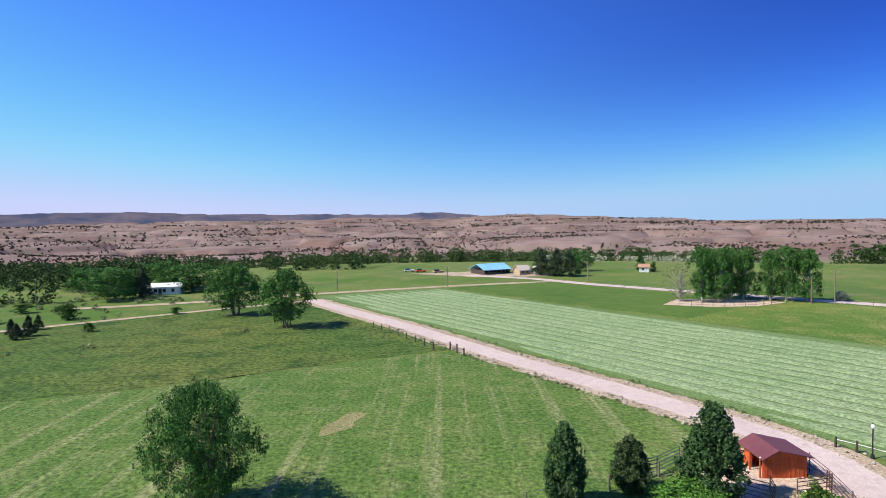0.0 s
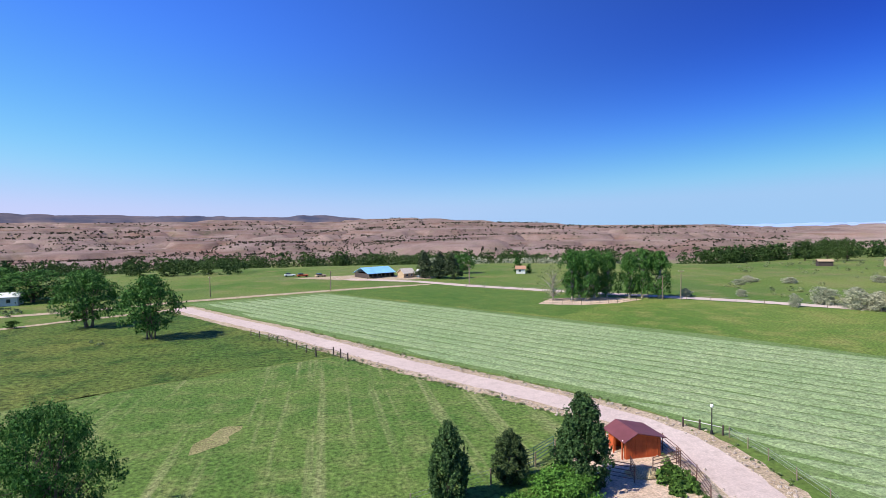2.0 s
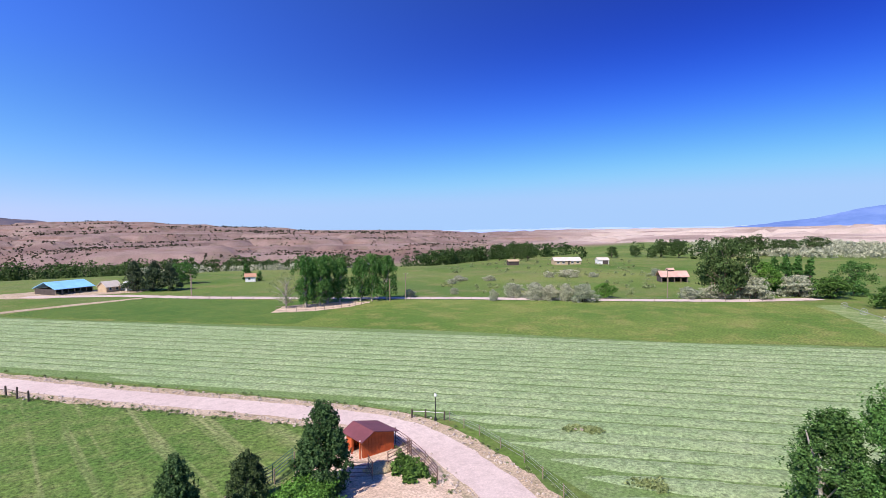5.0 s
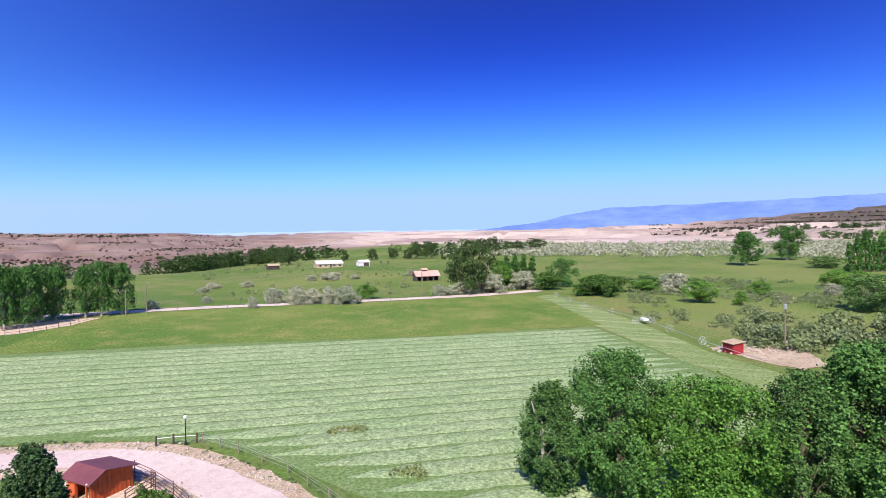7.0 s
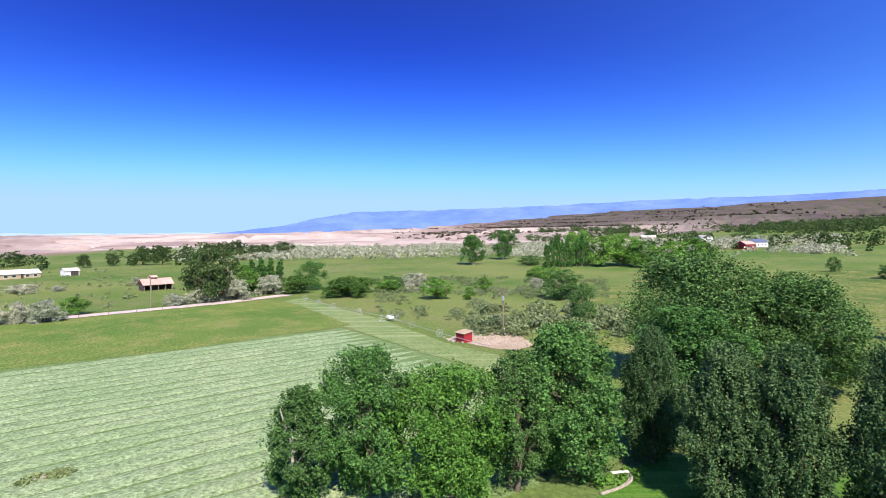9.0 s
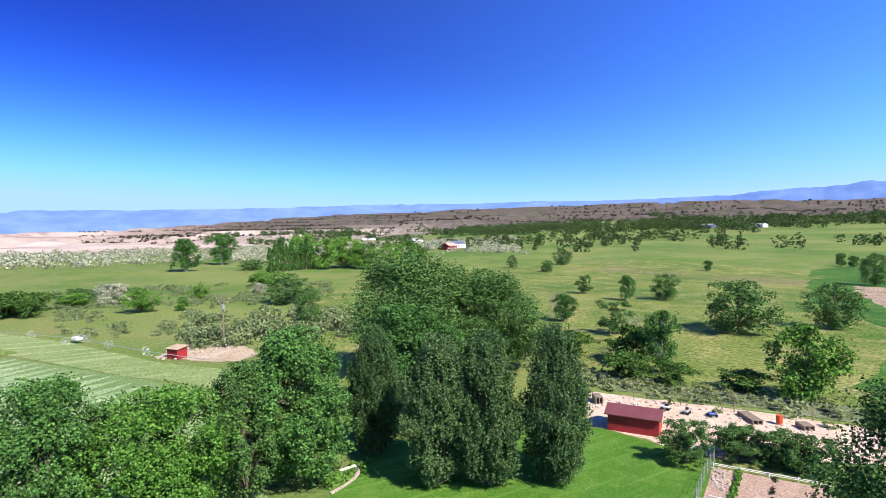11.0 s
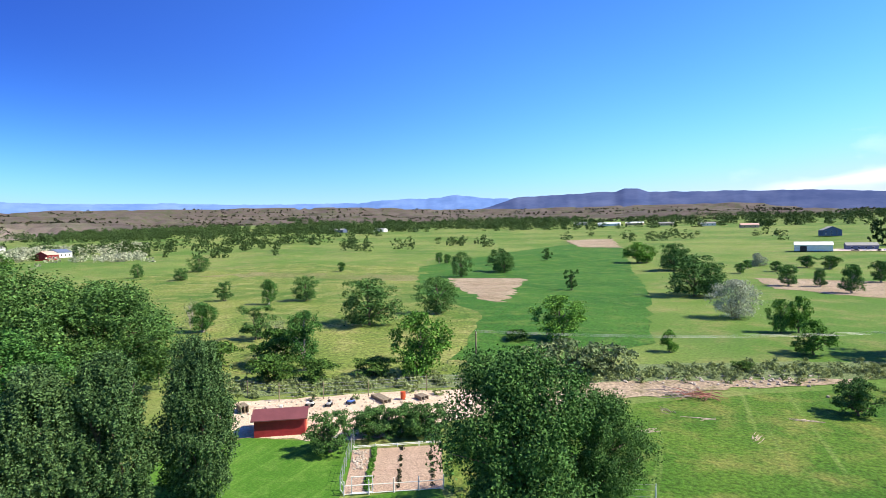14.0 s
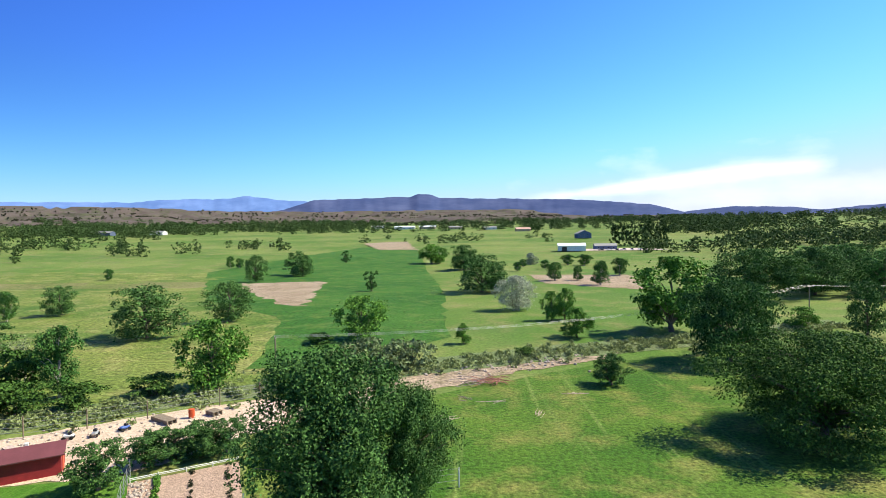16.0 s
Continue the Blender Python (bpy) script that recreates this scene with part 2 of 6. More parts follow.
def vnoise(x, y, seed=0):
    """Smooth value noise of numpy arrays, about -1 to 1."""
    if seed not in TABLES:
        TABLES[seed] = np.random.RandomState(seed).uniform(-1, 1, (256, 256))
    tab = TABLES[seed]
    xi, yi = np.floor(x).astype(int), np.floor(y).astype(int)
    fx, fy = x - xi, y - yi
    fx, fy = fx * fx * (3 - 2 * fx), fy * fy * (3 - 2 * fy)
    a, b = tab[xi % 256, yi % 256], tab[(xi + 1) % 256, yi % 256]
    c, d = tab[xi % 256, (yi + 1) % 256], tab[(xi + 1) % 256, (yi + 1) % 256]
    return (a * (1 - fx) + b * fx) * (1 - fy) + (c * (1 - fx) + d * fx) * fy

def fbm(x, y, seed=0, octaves=4):
    return sum(vnoise(x * 2 ** k, y * 2 ** k, seed + k) * 0.5 ** k for k in range(octaves))

def valley(x, y):
    """Height of the valley floor: level near by, falling to the river in the north, rising to the south."""
    x, y = np.asarray(x, float), np.asarray(y, float)
    r, az = np.hypot(x, y), np.degrees(np.arctan2(x, y)) % 360
    north = smooth01(300, 330, az) + (1 - smooth01(30, 62, az))
    south = smooth01(88, 140, az) * (1 - smooth01(235, 300, az))
    return -20 * north * smooth01(250, 600, r) + south * (0.030 * np.maximum(0, r - 290) + 0.016 * np.maximum(0, r - 650))

# azimuth, foot of the hills (m), first bench (m, degrees up), crest (m, degrees up)
HILLS = ((0, 620, 800, -2.35, 2600, 0.75), (9, 600, 800, -1.8, 2500, 1.05), (18, 580, 800, -1.35, 2500, 0.6), (28, 560, 820, -1.5, 2500, 0.1),
         (39, 560, 850, -1.6, 2500, -0.08), (44, 560, 900, -2.0, 2600, -0.5), (48, 700, 1100, -1.5, 2900, -0.25), (60, 720, 1100, -1.2, 2900, -0.1),
         (72, 740, 1100, -0.9, 2900, 0.0), (88, 760, 1150, -0.5, 2800, 0.6), (98, 800, 1200, -0.1, 2700, 1.2), (104, 900, 1300, 0.3, 2600, 1.8),
         (112, 1000, 1450, 0.75, 2500, 2.2), (130, 1500, 1800, 1.5, 2500, 2.95), (146, 1750, 2000, 1.9, 2500, 3.1), (162, 1850, 2050, 2.0, 2500, 2.8),)
HILLS2 = ((185, 1850, 2050, 2.0, 2600, 2.9), (192, 1900, 2100, 1.6, 2600, 1.9), (205, 1900, 2100, 1.4, 2600, 1.6), (240, 1800, 2100, 1.0, 2600, 1.4),
          (300, 800, 1000, -1.5, 2600, 0.5), (320, 620, 800, -1.9, 2600, 0.6), (333, 620, 800, -2.1, 2600, 0.85), (350, 620, 800, -2.3, 2600, 0.95))

def terrain(x, y):
    """Height of the ground and how arid it is (0 to 1)."""
    x, y = np.asarray(x, float), np.asarray(y, float)
    r, az = np.hypot(x, y), np.degrees(np.arctan2(x, y)) % 360
    h = np.array(HILLS + HILLS2 + ((360,) + HILLS[0][1:],))
    rb, r1, e1, r2, e2 = (np.interp(az, h[:, 0], h[:, k]) for k in range(1, 6))
    wob = fbm(x / 170, y / 170, 3)
    rb = rb + 60 * wob
    r1 = r1 + 110 * fbm(x / 260, y / 260, 11)
    r1 = np.maximum(r1, rb + 130)
    z0 = valley(x, y)
    z1, z2 = 20 + r1 * np.tan(np.radians(e1)), 20 + r2 * np.tan(np.radians(e2))
    up = (r - rb) / (r1 - rb) + 0.13 * np.abs(fbm(x / 45, y / 45, 51, 4))
    foot = 0.22 * smooth01(0, 0.5, up) + 0.53 * smooth01(0.42, 0.62, up) + 0.25 * smooth01(0.66, 1.0, up)
    bench = np.clip((r - r1) / (r2 - r1), 0, 1)
    z = z0 * (1 - foot) + z1 * foot + (z2 - z1) * (0.35 * bench + 0.65 * bench ** 2)
    gully = np.abs(fbm(x / 120, y / 120, 21, 5))
    roll = fbm(x / 420, y / 420, 31, 4)
    amp = smooth01(0, 300, r - rb)
    z = z + amp * (14 * roll * (1 - 0.6 * bench) - 34 * np.maximum(0, 0.35 - gully) * (0.5 + r / 2600)) * (1 - smooth01(0.75, 1.0, bench) * 0.5)
    q = (z + 7 * roll) / 17
    ledge = 17 * (np.floor(q) + smooth01(0.6, 0.92, q - np.floor(q))) - 7 * roll
    z = z + 0.6 * amp * (ledge - z)
    near = smooth01(200, 420, r)
    z = z + near * 0.5 * fbm(x / 60, y / 60, 41) * (1 - foot)
    return z, smooth01(-40, 70, r - rb)

def mound(x, y):
    return float(terrain(np.array([x]), np.array([y]))[0][0])

def sheet(name, outline, material, lift, label="", category="", ragged=0.35, step=1.6, cell=0, group=""):
    """A level cover on the ground: an outline with uneven edges, draped on the land."""
    pts, n = [], len(outline)
    for i in range(n):
        a, b = Vector(outline[i]), Vector(outline[(i + 1) % n])
        d = b - a
        k = max(1, int(d.length / step))
        side = Vector((-d.y, d.x)).normalized()
        for j in range(k):
            p = a + d * (j / k)
            w = ragged * (noise.noise((p.x * 0.5, p.y * 0.5, 1.3)) + 0.7 * noise.noise((p.x * 1.7, p.y * 1.7, 5.1)))
            pts.append(p + side * w)
    bm = bmesh.new()
    bm.faces.new([bm.verts.new((p.x, p.y, 0)) for p in pts])
    if cell:
        for ax in (0, 1):
            lo, hi = min(p[ax] for p in pts), max(p[ax] for p in pts)
            c = lo + cell
            while c < hi:
                co, no = [0, 0, 0], [0, 0, 0]
                co[ax], no[ax] = c, 1
                bmesh.ops.bisect_plane(bm, geom=bm.verts[:] + bm.edges[:] + bm.faces[:], plane_co=co, plane_no=no)
                c += cell
        vs = bm.verts[:]
        zs = terrain([v.co.x for v in vs], [v.co.y for v in vs])[0]
        for v, z in zip(vs, zs):
            v.co.z = z + lift + 0.0012 * max(0, math.hypot(v.co.x, v.co.y) - 200)
    else:
        for v in bm.verts:
            v.co.z = lift
    bmesh.ops.triangulate(bm, faces=[f for f in bm.faces if len(f.verts) > 4])
    bmesh.ops.recalc_face_normals(bm, faces=bm.faces[:])
    for f in bm.faces:
        if f.normal.z < 0:
            f.normal_flip()
    return tagged(part(name, bm, material), label, category, group, "structure")

def ribbon(name, line, width, material, lift, label, category, ragged=0.2, cell=0):
    """A road or track: a cover of even width along a line."""
    v = [Vector(p) for p in line]
    left, right = [], []
    for i, p in enumerate(v):
        d = (v[min(i + 1, len(v) - 1)] - v[max(i - 1, 0)]).normalized()
        s = Vector((-d.y, d.x)) * width / 2
        left.append(p + s)
        right.append(p - s)
    return sheet(name, [tuple(p) for p in left + right[::-1]], material, lift, label, category, ragged, 1.2, cell)


# ---- the ground ----
def ground_material():
    """Pasture on the valley floor, eroded tan earth with darker strata on the hills."""
    m, n, l, p = _tree("valley_ground")
    g = n.new("ShaderNodeNewGeometry")
    co = g.outputs["Position"]
    green = _ramp(n, l, _noise(n, l, co, 0.011, 5), ((0.38, (0.085, 0.165, 0.03)), (0.62, (0.18, 0.225, 0.062))))
    k = n.new("ShaderNodeMapRange")
    k.inputs[1].default_value, k.inputs[2].default_value = 0.5, 0.75
    l.new(_noise(n, l, co, 0.09, 5, 0.65), k.inputs[0])
    green = _mix(n, l, k.outputs[0], green, (0.225, 0.21, 0.085))
    earth = _ramp(n, l, _noise(n, l, co, 0.006, 5, 0.6), ((0.3, (0.165, 0.11, 0.098)), (0.5, (0.26, 0.185, 0.162)), (0.7, (0.36, 0.275, 0.238))))
    mp = n.new("ShaderNodeMapping")
    mp.inputs["Scale"].default_value = (0.0035, 0.0035, 0.09)
    l.new(co, mp.inputs["Vector"])
    strata = n.new("ShaderNodeMapRange")
    strata.inputs[1].default_value, strata.inputs[2].default_value = 0.5, 0.66
    l.new(_noise(n, l, mp.outputs[0], 1.0, 5, 0.7), strata.inputs[0])
    earth = _mix(n, l, strata.outputs[0], earth, (0.21, 0.125, 0.10))
    scrub = n.new("ShaderNodeMapRange")
    scrub.inputs[1].default_value, scrub.inputs[2].default_value = 0.50, 0.66
    l.new(_noise(n, l, co, 0.022, 6, 0.75), scrub.inputs[0])
    at = n.new("ShaderNodeAttribute")
    at.attribute_name = "scrub"
    sm = n.new("ShaderNodeMath")
    sm.operation, sm.use_clamp = "MULTIPLY", True
    l.new(scrub.outputs[0], sm.inputs[0])
    l.new(at.outputs["Fac"], sm.inputs[1])
    xs = n.new("ShaderNodeMath")
    xs.operation = "MULTIPLY_ADD"
    xs.inputs[1].default_value, xs.inputs[2].default_value = 0.65, -0.65
    l.new(at.outputs["Fac"], xs.inputs[0])
    xc = n.new("ShaderNodeMath")
    xc.operation = "MAXIMUM"
    xc.inputs[1].default_value = 0.0
    l.new(xs.outputs[0], xc.inputs[0])
    earth = _mix(n, l, xc.outputs[0], earth, (0.075, 0.066, 0.062))
    earth = _mix(n, l, sm.outputs[0], earth, (0.085, 0.085, 0.055))
    pale = n.new("ShaderNodeAttribute")
    pale.attribute_name = "pale"
    earth = _mix(n, l, pale.outputs["Fac"], earth, (0.55, 0.45, 0.385))
    ar = n.new("ShaderNodeAttribute")
    ar.attribute_name = "arid"
    edge = n.new("ShaderNodeMath")
    edge.operation = "MULTIPLY_ADD"
    edge.inputs[1].default_value, edge.inputs[2].default_value = 0.8, -0.4
    l.new(_noise(n, l, co, 0.03, 4), edge.inputs[0])
    ad = n.new("ShaderNodeMath")
    ad.use_clamp = True
    l.new(ar.outputs["Fac"], ad.inputs[0])
    l.new(edge.outputs[0], ad.inputs[1])
    col = _mix(n, l, ad.outputs[0], green, earth)
    fine = _noise(n, l, co, 1.6, 4, 0.7)
    col = _mix(n, l, 1.0, col, _ramp(n, l, fine, ((0.3, (0.6, 0.6, 0.6)), (0.7, (1.3, 1.3, 1.3)))), "MULTIPLY")
    l.new(col, p.inputs["Base Color"])
    p.inputs["Roughness"].default_value, p.inputs["Specular IOR Level"].default_value = 0.95, 0.1
    l.new(_bump(n, l, fine, 0.35, 0.6), p.inputs["Normal"])
    return m


def make_ground():
    rings = np.concatenate([np.linspace(0.01, 60, 9), np.geomspace(70, 560, 60), np.geomspace(568, 2700, 170), np.geomspace(2800, 4850, 10)])
    na = 720
    ang = np.linspace(0, 2 * np.pi, na, endpoint=False)
    rr, aa = np.meshgrid(rings, ang, indexing="ij")
    x, y = rr * np.sin(aa), rr * np.cos(aa)
    z, arid = terrain(x, y)
    far = smooth01(2700, 3400, rr)
    z = z * (1 - far) + np.minimum(z, 20) * far
    deg = np.degrees(aa)
    pale = smooth01(46, 60, deg) * (1 - smooth01(104, 128, deg)) * smooth01(650, 900, rr) * (1 - smooth01(1350, 1800, rr) * smooth01(82, 98, deg))
    pale = pale * np.clip(0.75 + 0.6 * fbm(x / 200, y / 200, 61), 0, 1)
    scrub = np.clip(1.0 - 1.1 * smooth01(46, 54, deg) * (1 - smooth01(95, 125, deg)), 0, 1) * (0.3 + 0.4 * smooth01(900, 2000, rr))
    scrub = np.maximum(scrub, smooth01(84, 104, deg) * (1 - smooth01(240, 280, deg)) * 2.2)
    i = np.arange(len(rings) - 1)[:, None] * na
    j = np.arange(na)[None, :]
    k = (j + 1) % na
    f = np.stack([i + j, i + na + j, i + na + k, i + k], -1).reshape(-1, 4)[:, ::-1]
    me = fast_mesh("ground", np.stack([x, y, z], -1).reshape(-1, 3), f, (ground_material(),), True)
    for nm, v in (("arid", arid), ("pale", pale), ("scrub", scrub)):
        me.attributes.new(nm, "FLOAT", "POINT").data.foreach_set("value", v.ravel().astype(np.float32))
    return tagged(new("ground", me), "green valley floor rising into dry tan eroded hills", "ground", kind="structure")


make_ground()


# aerial haze is put into the slope colour and a faint emission
def backdrop_material(name, a, b, haze_glow):
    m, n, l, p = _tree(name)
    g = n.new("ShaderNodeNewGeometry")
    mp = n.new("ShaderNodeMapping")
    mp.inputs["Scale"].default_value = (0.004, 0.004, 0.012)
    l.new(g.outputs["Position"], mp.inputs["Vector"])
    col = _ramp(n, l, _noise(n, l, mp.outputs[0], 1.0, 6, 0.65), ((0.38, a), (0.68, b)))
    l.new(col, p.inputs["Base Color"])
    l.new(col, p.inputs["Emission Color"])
    p.inputs["Emission Strength"].default_value = haze_glow
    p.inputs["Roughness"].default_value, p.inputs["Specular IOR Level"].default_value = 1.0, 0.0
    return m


def ridge(name, crest, dist, material, label, seed):
    """A far range: a broken slope that climbs to the crest given as azimuth and degrees up."""
    c = np.array(crest)
    az = np.arange(c[0, 0], c[-1, 0] + 0.01, 0.2)
    el = np.interp(az, c[:, 0], c[:, 1]) + 0.05 * fbm(az * 0.9, az * 0 + seed, seed, 4)
    steps = np.linspace(0, 1, 12)
    aa, ss = np.meshgrid(az, steps, indexing="ij")
    top = 20 + dist * np.tan(np.radians(el))[:, None]
    flute = np.abs(fbm(aa * 0.8 + 0.6 * ss, ss * 1.5, seed + 5, 3))
    r = dist - 480 * (1 - ss) + 40 * flute * (1 - ss) * ss * 1.2
    z = -25 * (1 - ss ** 0.8) + top * ss ** 0.8
    na, ns = aa.shape
    v = np.stack([r * np.sin(np.radians(aa)), r * np.cos(np.radians(aa)), z], -1).reshape(-1, 3)
    i, j = np.meshgrid(np.arange(na - 1), np.arange(ns - 1), indexing="ij")
    f = np.stack([i * ns + j, (i + 1) * ns + j, (i + 1) * ns + j + 1, i * ns + j + 1], -1).reshape(-1, 4)
    return tagged(new(name, fast_mesh(name, v, f, (material,), True)), label, "backdrop", kind="structure")


# blue and pale tones with emission stand in for haze over distance
B_BLUE = backdrop_material("hazed_blue_slope", (0.085, 0.15, 0.33), (0.13, 0.205, 0.41), 0.3)
B_DUSK = backdrop_material("hazed_mesa_slope", (0.05, 0.07, 0.155), (0.085, 0.105, 0.20), 0.25)
B_NORTH = backdrop_material("hazed_wooded_slope", (0.06, 0.07, 0.11), (0.16, 0.13, 0.14), 0.12)
B_PALE = backdrop_material("hazed_plain_slope", (0.26, 0.37, 0.62), (0.32, 0.43, 0.68), 0.22)
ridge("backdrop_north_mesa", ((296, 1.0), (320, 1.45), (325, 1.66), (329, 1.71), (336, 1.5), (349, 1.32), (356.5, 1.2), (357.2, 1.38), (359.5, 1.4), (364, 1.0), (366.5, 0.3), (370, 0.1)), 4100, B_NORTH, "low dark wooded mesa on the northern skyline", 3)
ridge("backdrop_far_plain", ((36, -0.1), (47, 0.0), (60, 0.05), (70, 0.12), (80, 0.3)), 4600, B_PALE, "hazy pale blue distant plain on the horizon", 8)
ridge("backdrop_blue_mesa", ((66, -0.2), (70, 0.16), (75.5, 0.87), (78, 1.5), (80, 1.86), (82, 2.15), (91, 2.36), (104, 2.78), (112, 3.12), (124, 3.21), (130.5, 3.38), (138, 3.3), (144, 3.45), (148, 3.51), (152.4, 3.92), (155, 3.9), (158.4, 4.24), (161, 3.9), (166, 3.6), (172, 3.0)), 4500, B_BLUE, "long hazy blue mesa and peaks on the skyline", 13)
ridge("backdrop_dark_mesa", ((160, 2.4), (164.5, 3.85), (171, 4.12), (174.5, 4.2), (175.3, 4.42), (176.7, 4.42), (177.6, 4.05), (185, 3.82), (193, 3.5), (197, 3.1), (199.5, 2.7), (202, 2.0), (206.4, 2.4), (210, 2.2), (213, 1.86), (217.4, 2.05), (225, 2.0), (245, 1.6), (300, 1.0)), 4050, B_DUSK, "hazy dark blue flat-topped mesa on the southern skyline", 23)


# ---- fields, roads and yards ----
ROAD = ((-37, 149), (-22, 127), (-8, 107.5), (8.4, 81.3), (21, 63.2), (26.4, 55.2), (30, 49), (31.6, 43.5), (31.2, 37), (29.8, 30), (25.5, 18), (21, 8))
sheet("ground_paddock", ((25, 52), (19, 60.5), (6, 79), (1, 85), (-12, 80), (-24, 74.2), (-38, 67.2), (-52, 62.6), (-90, 52), (-90, 20), (20, 12), (24, 40)), M_PADDOCK, 0.02, "mown green paddock with faint pale mower tracks", "paddock", 0.5)
sheet("ground_meadow", ((1, 85.6), (-9, 102), (-37, 142), (-57, 133), (-78, 116), (-100, 102), (-170, 60), (-90, 52.6), (-52, 63.2), (-38, 67.8), (-24, 74.8), (-12, 80.6)), M_MEADOW, 0.03, "rough green meadow with darker weedy patches", "meadow", 0.6)
sheet("ground_mown_field", ((-37, 157), (-1, 172), (16.5, 148), (67, 84.5), (114, 19), (89, 1.5), (73, -10), (58, -14), (42, -8), (34, 6), (32.2, 16), (34.2, 25), (36.0, 33), (36.8, 42), (33.5, 51), (29, 59), (24, 66.5), (11.5, 85.5), (-5, 110.5), (-33, 151)), M_STUBBLE, 0.02, "freshly cut hay field in long pale swaths", "hay field", 0.3)
sheet("ground_hay_field", ((-0.5, 172.6), (40, 187), (45, 171), (64, 152.5), (101, 116.5), (130, 83.5), (156, 57), (160, 44), (152, 38), (117, 17.8), (92.7, 44.5), (67.5, 84), (16.5, 148.5)), M_HAY, 0.05, "standing green hay, ready to cut", "hay field", 0.3)
sheet("ground_lush_hay", ((1, 171.5), (40, 186), (44, 171), (62, 152), (74, 136), (66, 122), (50, 110), (30, 133.5)), M_HAY_LUSH, 0.056, "darker lush standing hay", "hay field", 1.2)
sheet("ground_headland", ((160, 44), (166, 40), (124, 11.5), (97, -2.5), (85, -12), (74, -10.5), (90, 2), (117, 20), (152, 38.5)), M_HEADLAND, 0.04, "mown grass strip with wheel tracks along the hay field", "grass strip", 0.3)
ribbon("road_verge", ROAD, 7.4, M_VERGE, 0.045, "dry dirt verge with scattered stones beside the gravel road", "verge", 0.5)
ribbon("road_main", ROAD, 4.0, M_ROAD, 0.06, "pale pinkish gravel farm road", "road", 0.25)
ribbon("road_far", ((176, 47), (157, 60), (133, 85.5), (104, 119.5), (66, 156.5), (47, 176.5), (33, 196), (8, 215)), 5.0, M_ROAD, 0.06, "pale gravel lane along the hay field", "road", 0.4)
ribbon("road_north", ((44, 186), (20, 182), (-1, 176), (-40, 162), (-62, 150), (-100, 138)), 4.0, M_VERGE, 0.055, "dirt lane past the cut field", "road", 0.4)
ribbon("road_lane", ((-36, 147.5), (-57, 134), (-78.8, 117.6), (-90.5, 109), (-130, 86)), 2.4, M_VERGE, 0.05, "narrow dirt lane through the meadow", "road", 0.3)
sheet("ground_barnyard", ((22, 46), (26, 46.5), (29, 44), (28.6, 36), (26.3, 29), (22, 24), (15, 30), (17, 40)), M_SAND, 0.05, "bare sandy yard round the red shed", "yard", 0.5)
sheet("ground_corral_dirt", ((53, 129.5), (57, 126.5), (64, 124), (72, 124.5), (82, 129), (76, 135), (60, 138)), M_SAND, 0.064, "pale bare earth of the corral", "yard", 0.8)
sheet("ground_bare_spot", ((-12.2, 50.8), (-9.5, 53), (-8.6, 57), (-10.2, 57.5), (-12.2, 53.5)), M_DRYSPOT, 0.03, "dry bare spot in the paddock", "bare spot", 0.5, 0.8)
sheet("ground_pump_yard", ((100, -2.8), (107, -5), (113, -11), (104, -16.5), (95, -18), (90, -14), (95, -7.5)), M_VERGE, 0.05, "bare sandy ground by the pump house", "yard", 0.8)
sheet("ground_dry_meadow", ((62, -60), (40, -63), (30, -68), (20, -95), (35, -100), (44, -128), (84, -170), (100, -230), (112, -290), (230, -290), (260, -180), (190, -60), (110, -25), (90, -30)), M_DRY, 0.03, "dry yellowish-green meadow dotted with trees", "meadow", 2.0, 6, 14)
sheet("ground_tan_band", ((95, -235), (150, -250), (215, -232), (225, -205), (180, -215), (110, -212)), M_TANGRASS, 0.05, "dry tan band across the meadow", "bare patch", 3.0, 5, 14)
sheet("ground_alfalfa", ((34, -79), (44, -127), (85, -172), (142, -294), (128, -420), (106, -560), (60, -560), (43, -500), (24, -330), (8, -183), (5, -104), (14, -83)), M_ALFALFA, 0.06, "deep green alfalfa strip", "field", 2.0, 6, 16)
sheet("ground_bare_patch", ((97, -231), (62, -236), (48, -160), (46, -152), (54, -156), (67, -175), (80, -195)), M_BARE, 0.10, "bare reddish-tan patch of ground", "bare patch", 3.0, 3, 14)
sheet("ground_far_bare", ((119, -645), (70, -675), (44, -505), (80, -508)), M_BARE, 0.15, "bare tan strip of ground", "bare patch", 3.0, 6, 16)
sheet("ground_orchard_bare", ((-30, -262), (-77, -252), (-60, -187), (-31, -215)), M_BARE, 0.05, "dry brown ground under young trees", "bare patch", 3.0, 4, 14)
sheet("ground_yard", ((50, -46), (49.5, -50), (30, -62.5), (12, -70), (6, -66), (22, -53.5), (28.8, -44.5), (40.5, -40.8)), M_SAND, 0.04, "pale sandy yard behind the red shed", "yard", 0.6)
sheet("ground_ditch_bank", ((62, -53), (50, -52), (30, -64), (12, -72), (-5, -81), (-40, -94), (-75, -112), (-77, -120), (-38, -104), (-5, -91), (12, -83), (32, -70), (52, -60)), M_SWARD, 0.05, "bank of tall grey-green grass along the ditch", "bank", 0.8)
sheet("ground_clods", ((14, -71), (6, -76), (-12, -83), (-24, -89), (-20, -84), (-6, -77), (4, -69), (10, -66)), M_BARE, 0.065, "tan clods of dug earth by the ditch", "bare patch", 0.9)
sheet("ground_lawn", ((48, -20), (41, -39.5), (40, -41), (28.6, -43.8), (24.2, -33.6), (18, -38.5), (10, -30), (16, -16), (30, -14), (40, -12)), M_LAWN, 0.03, "bright green mown lawn", "lawn", 0.3)
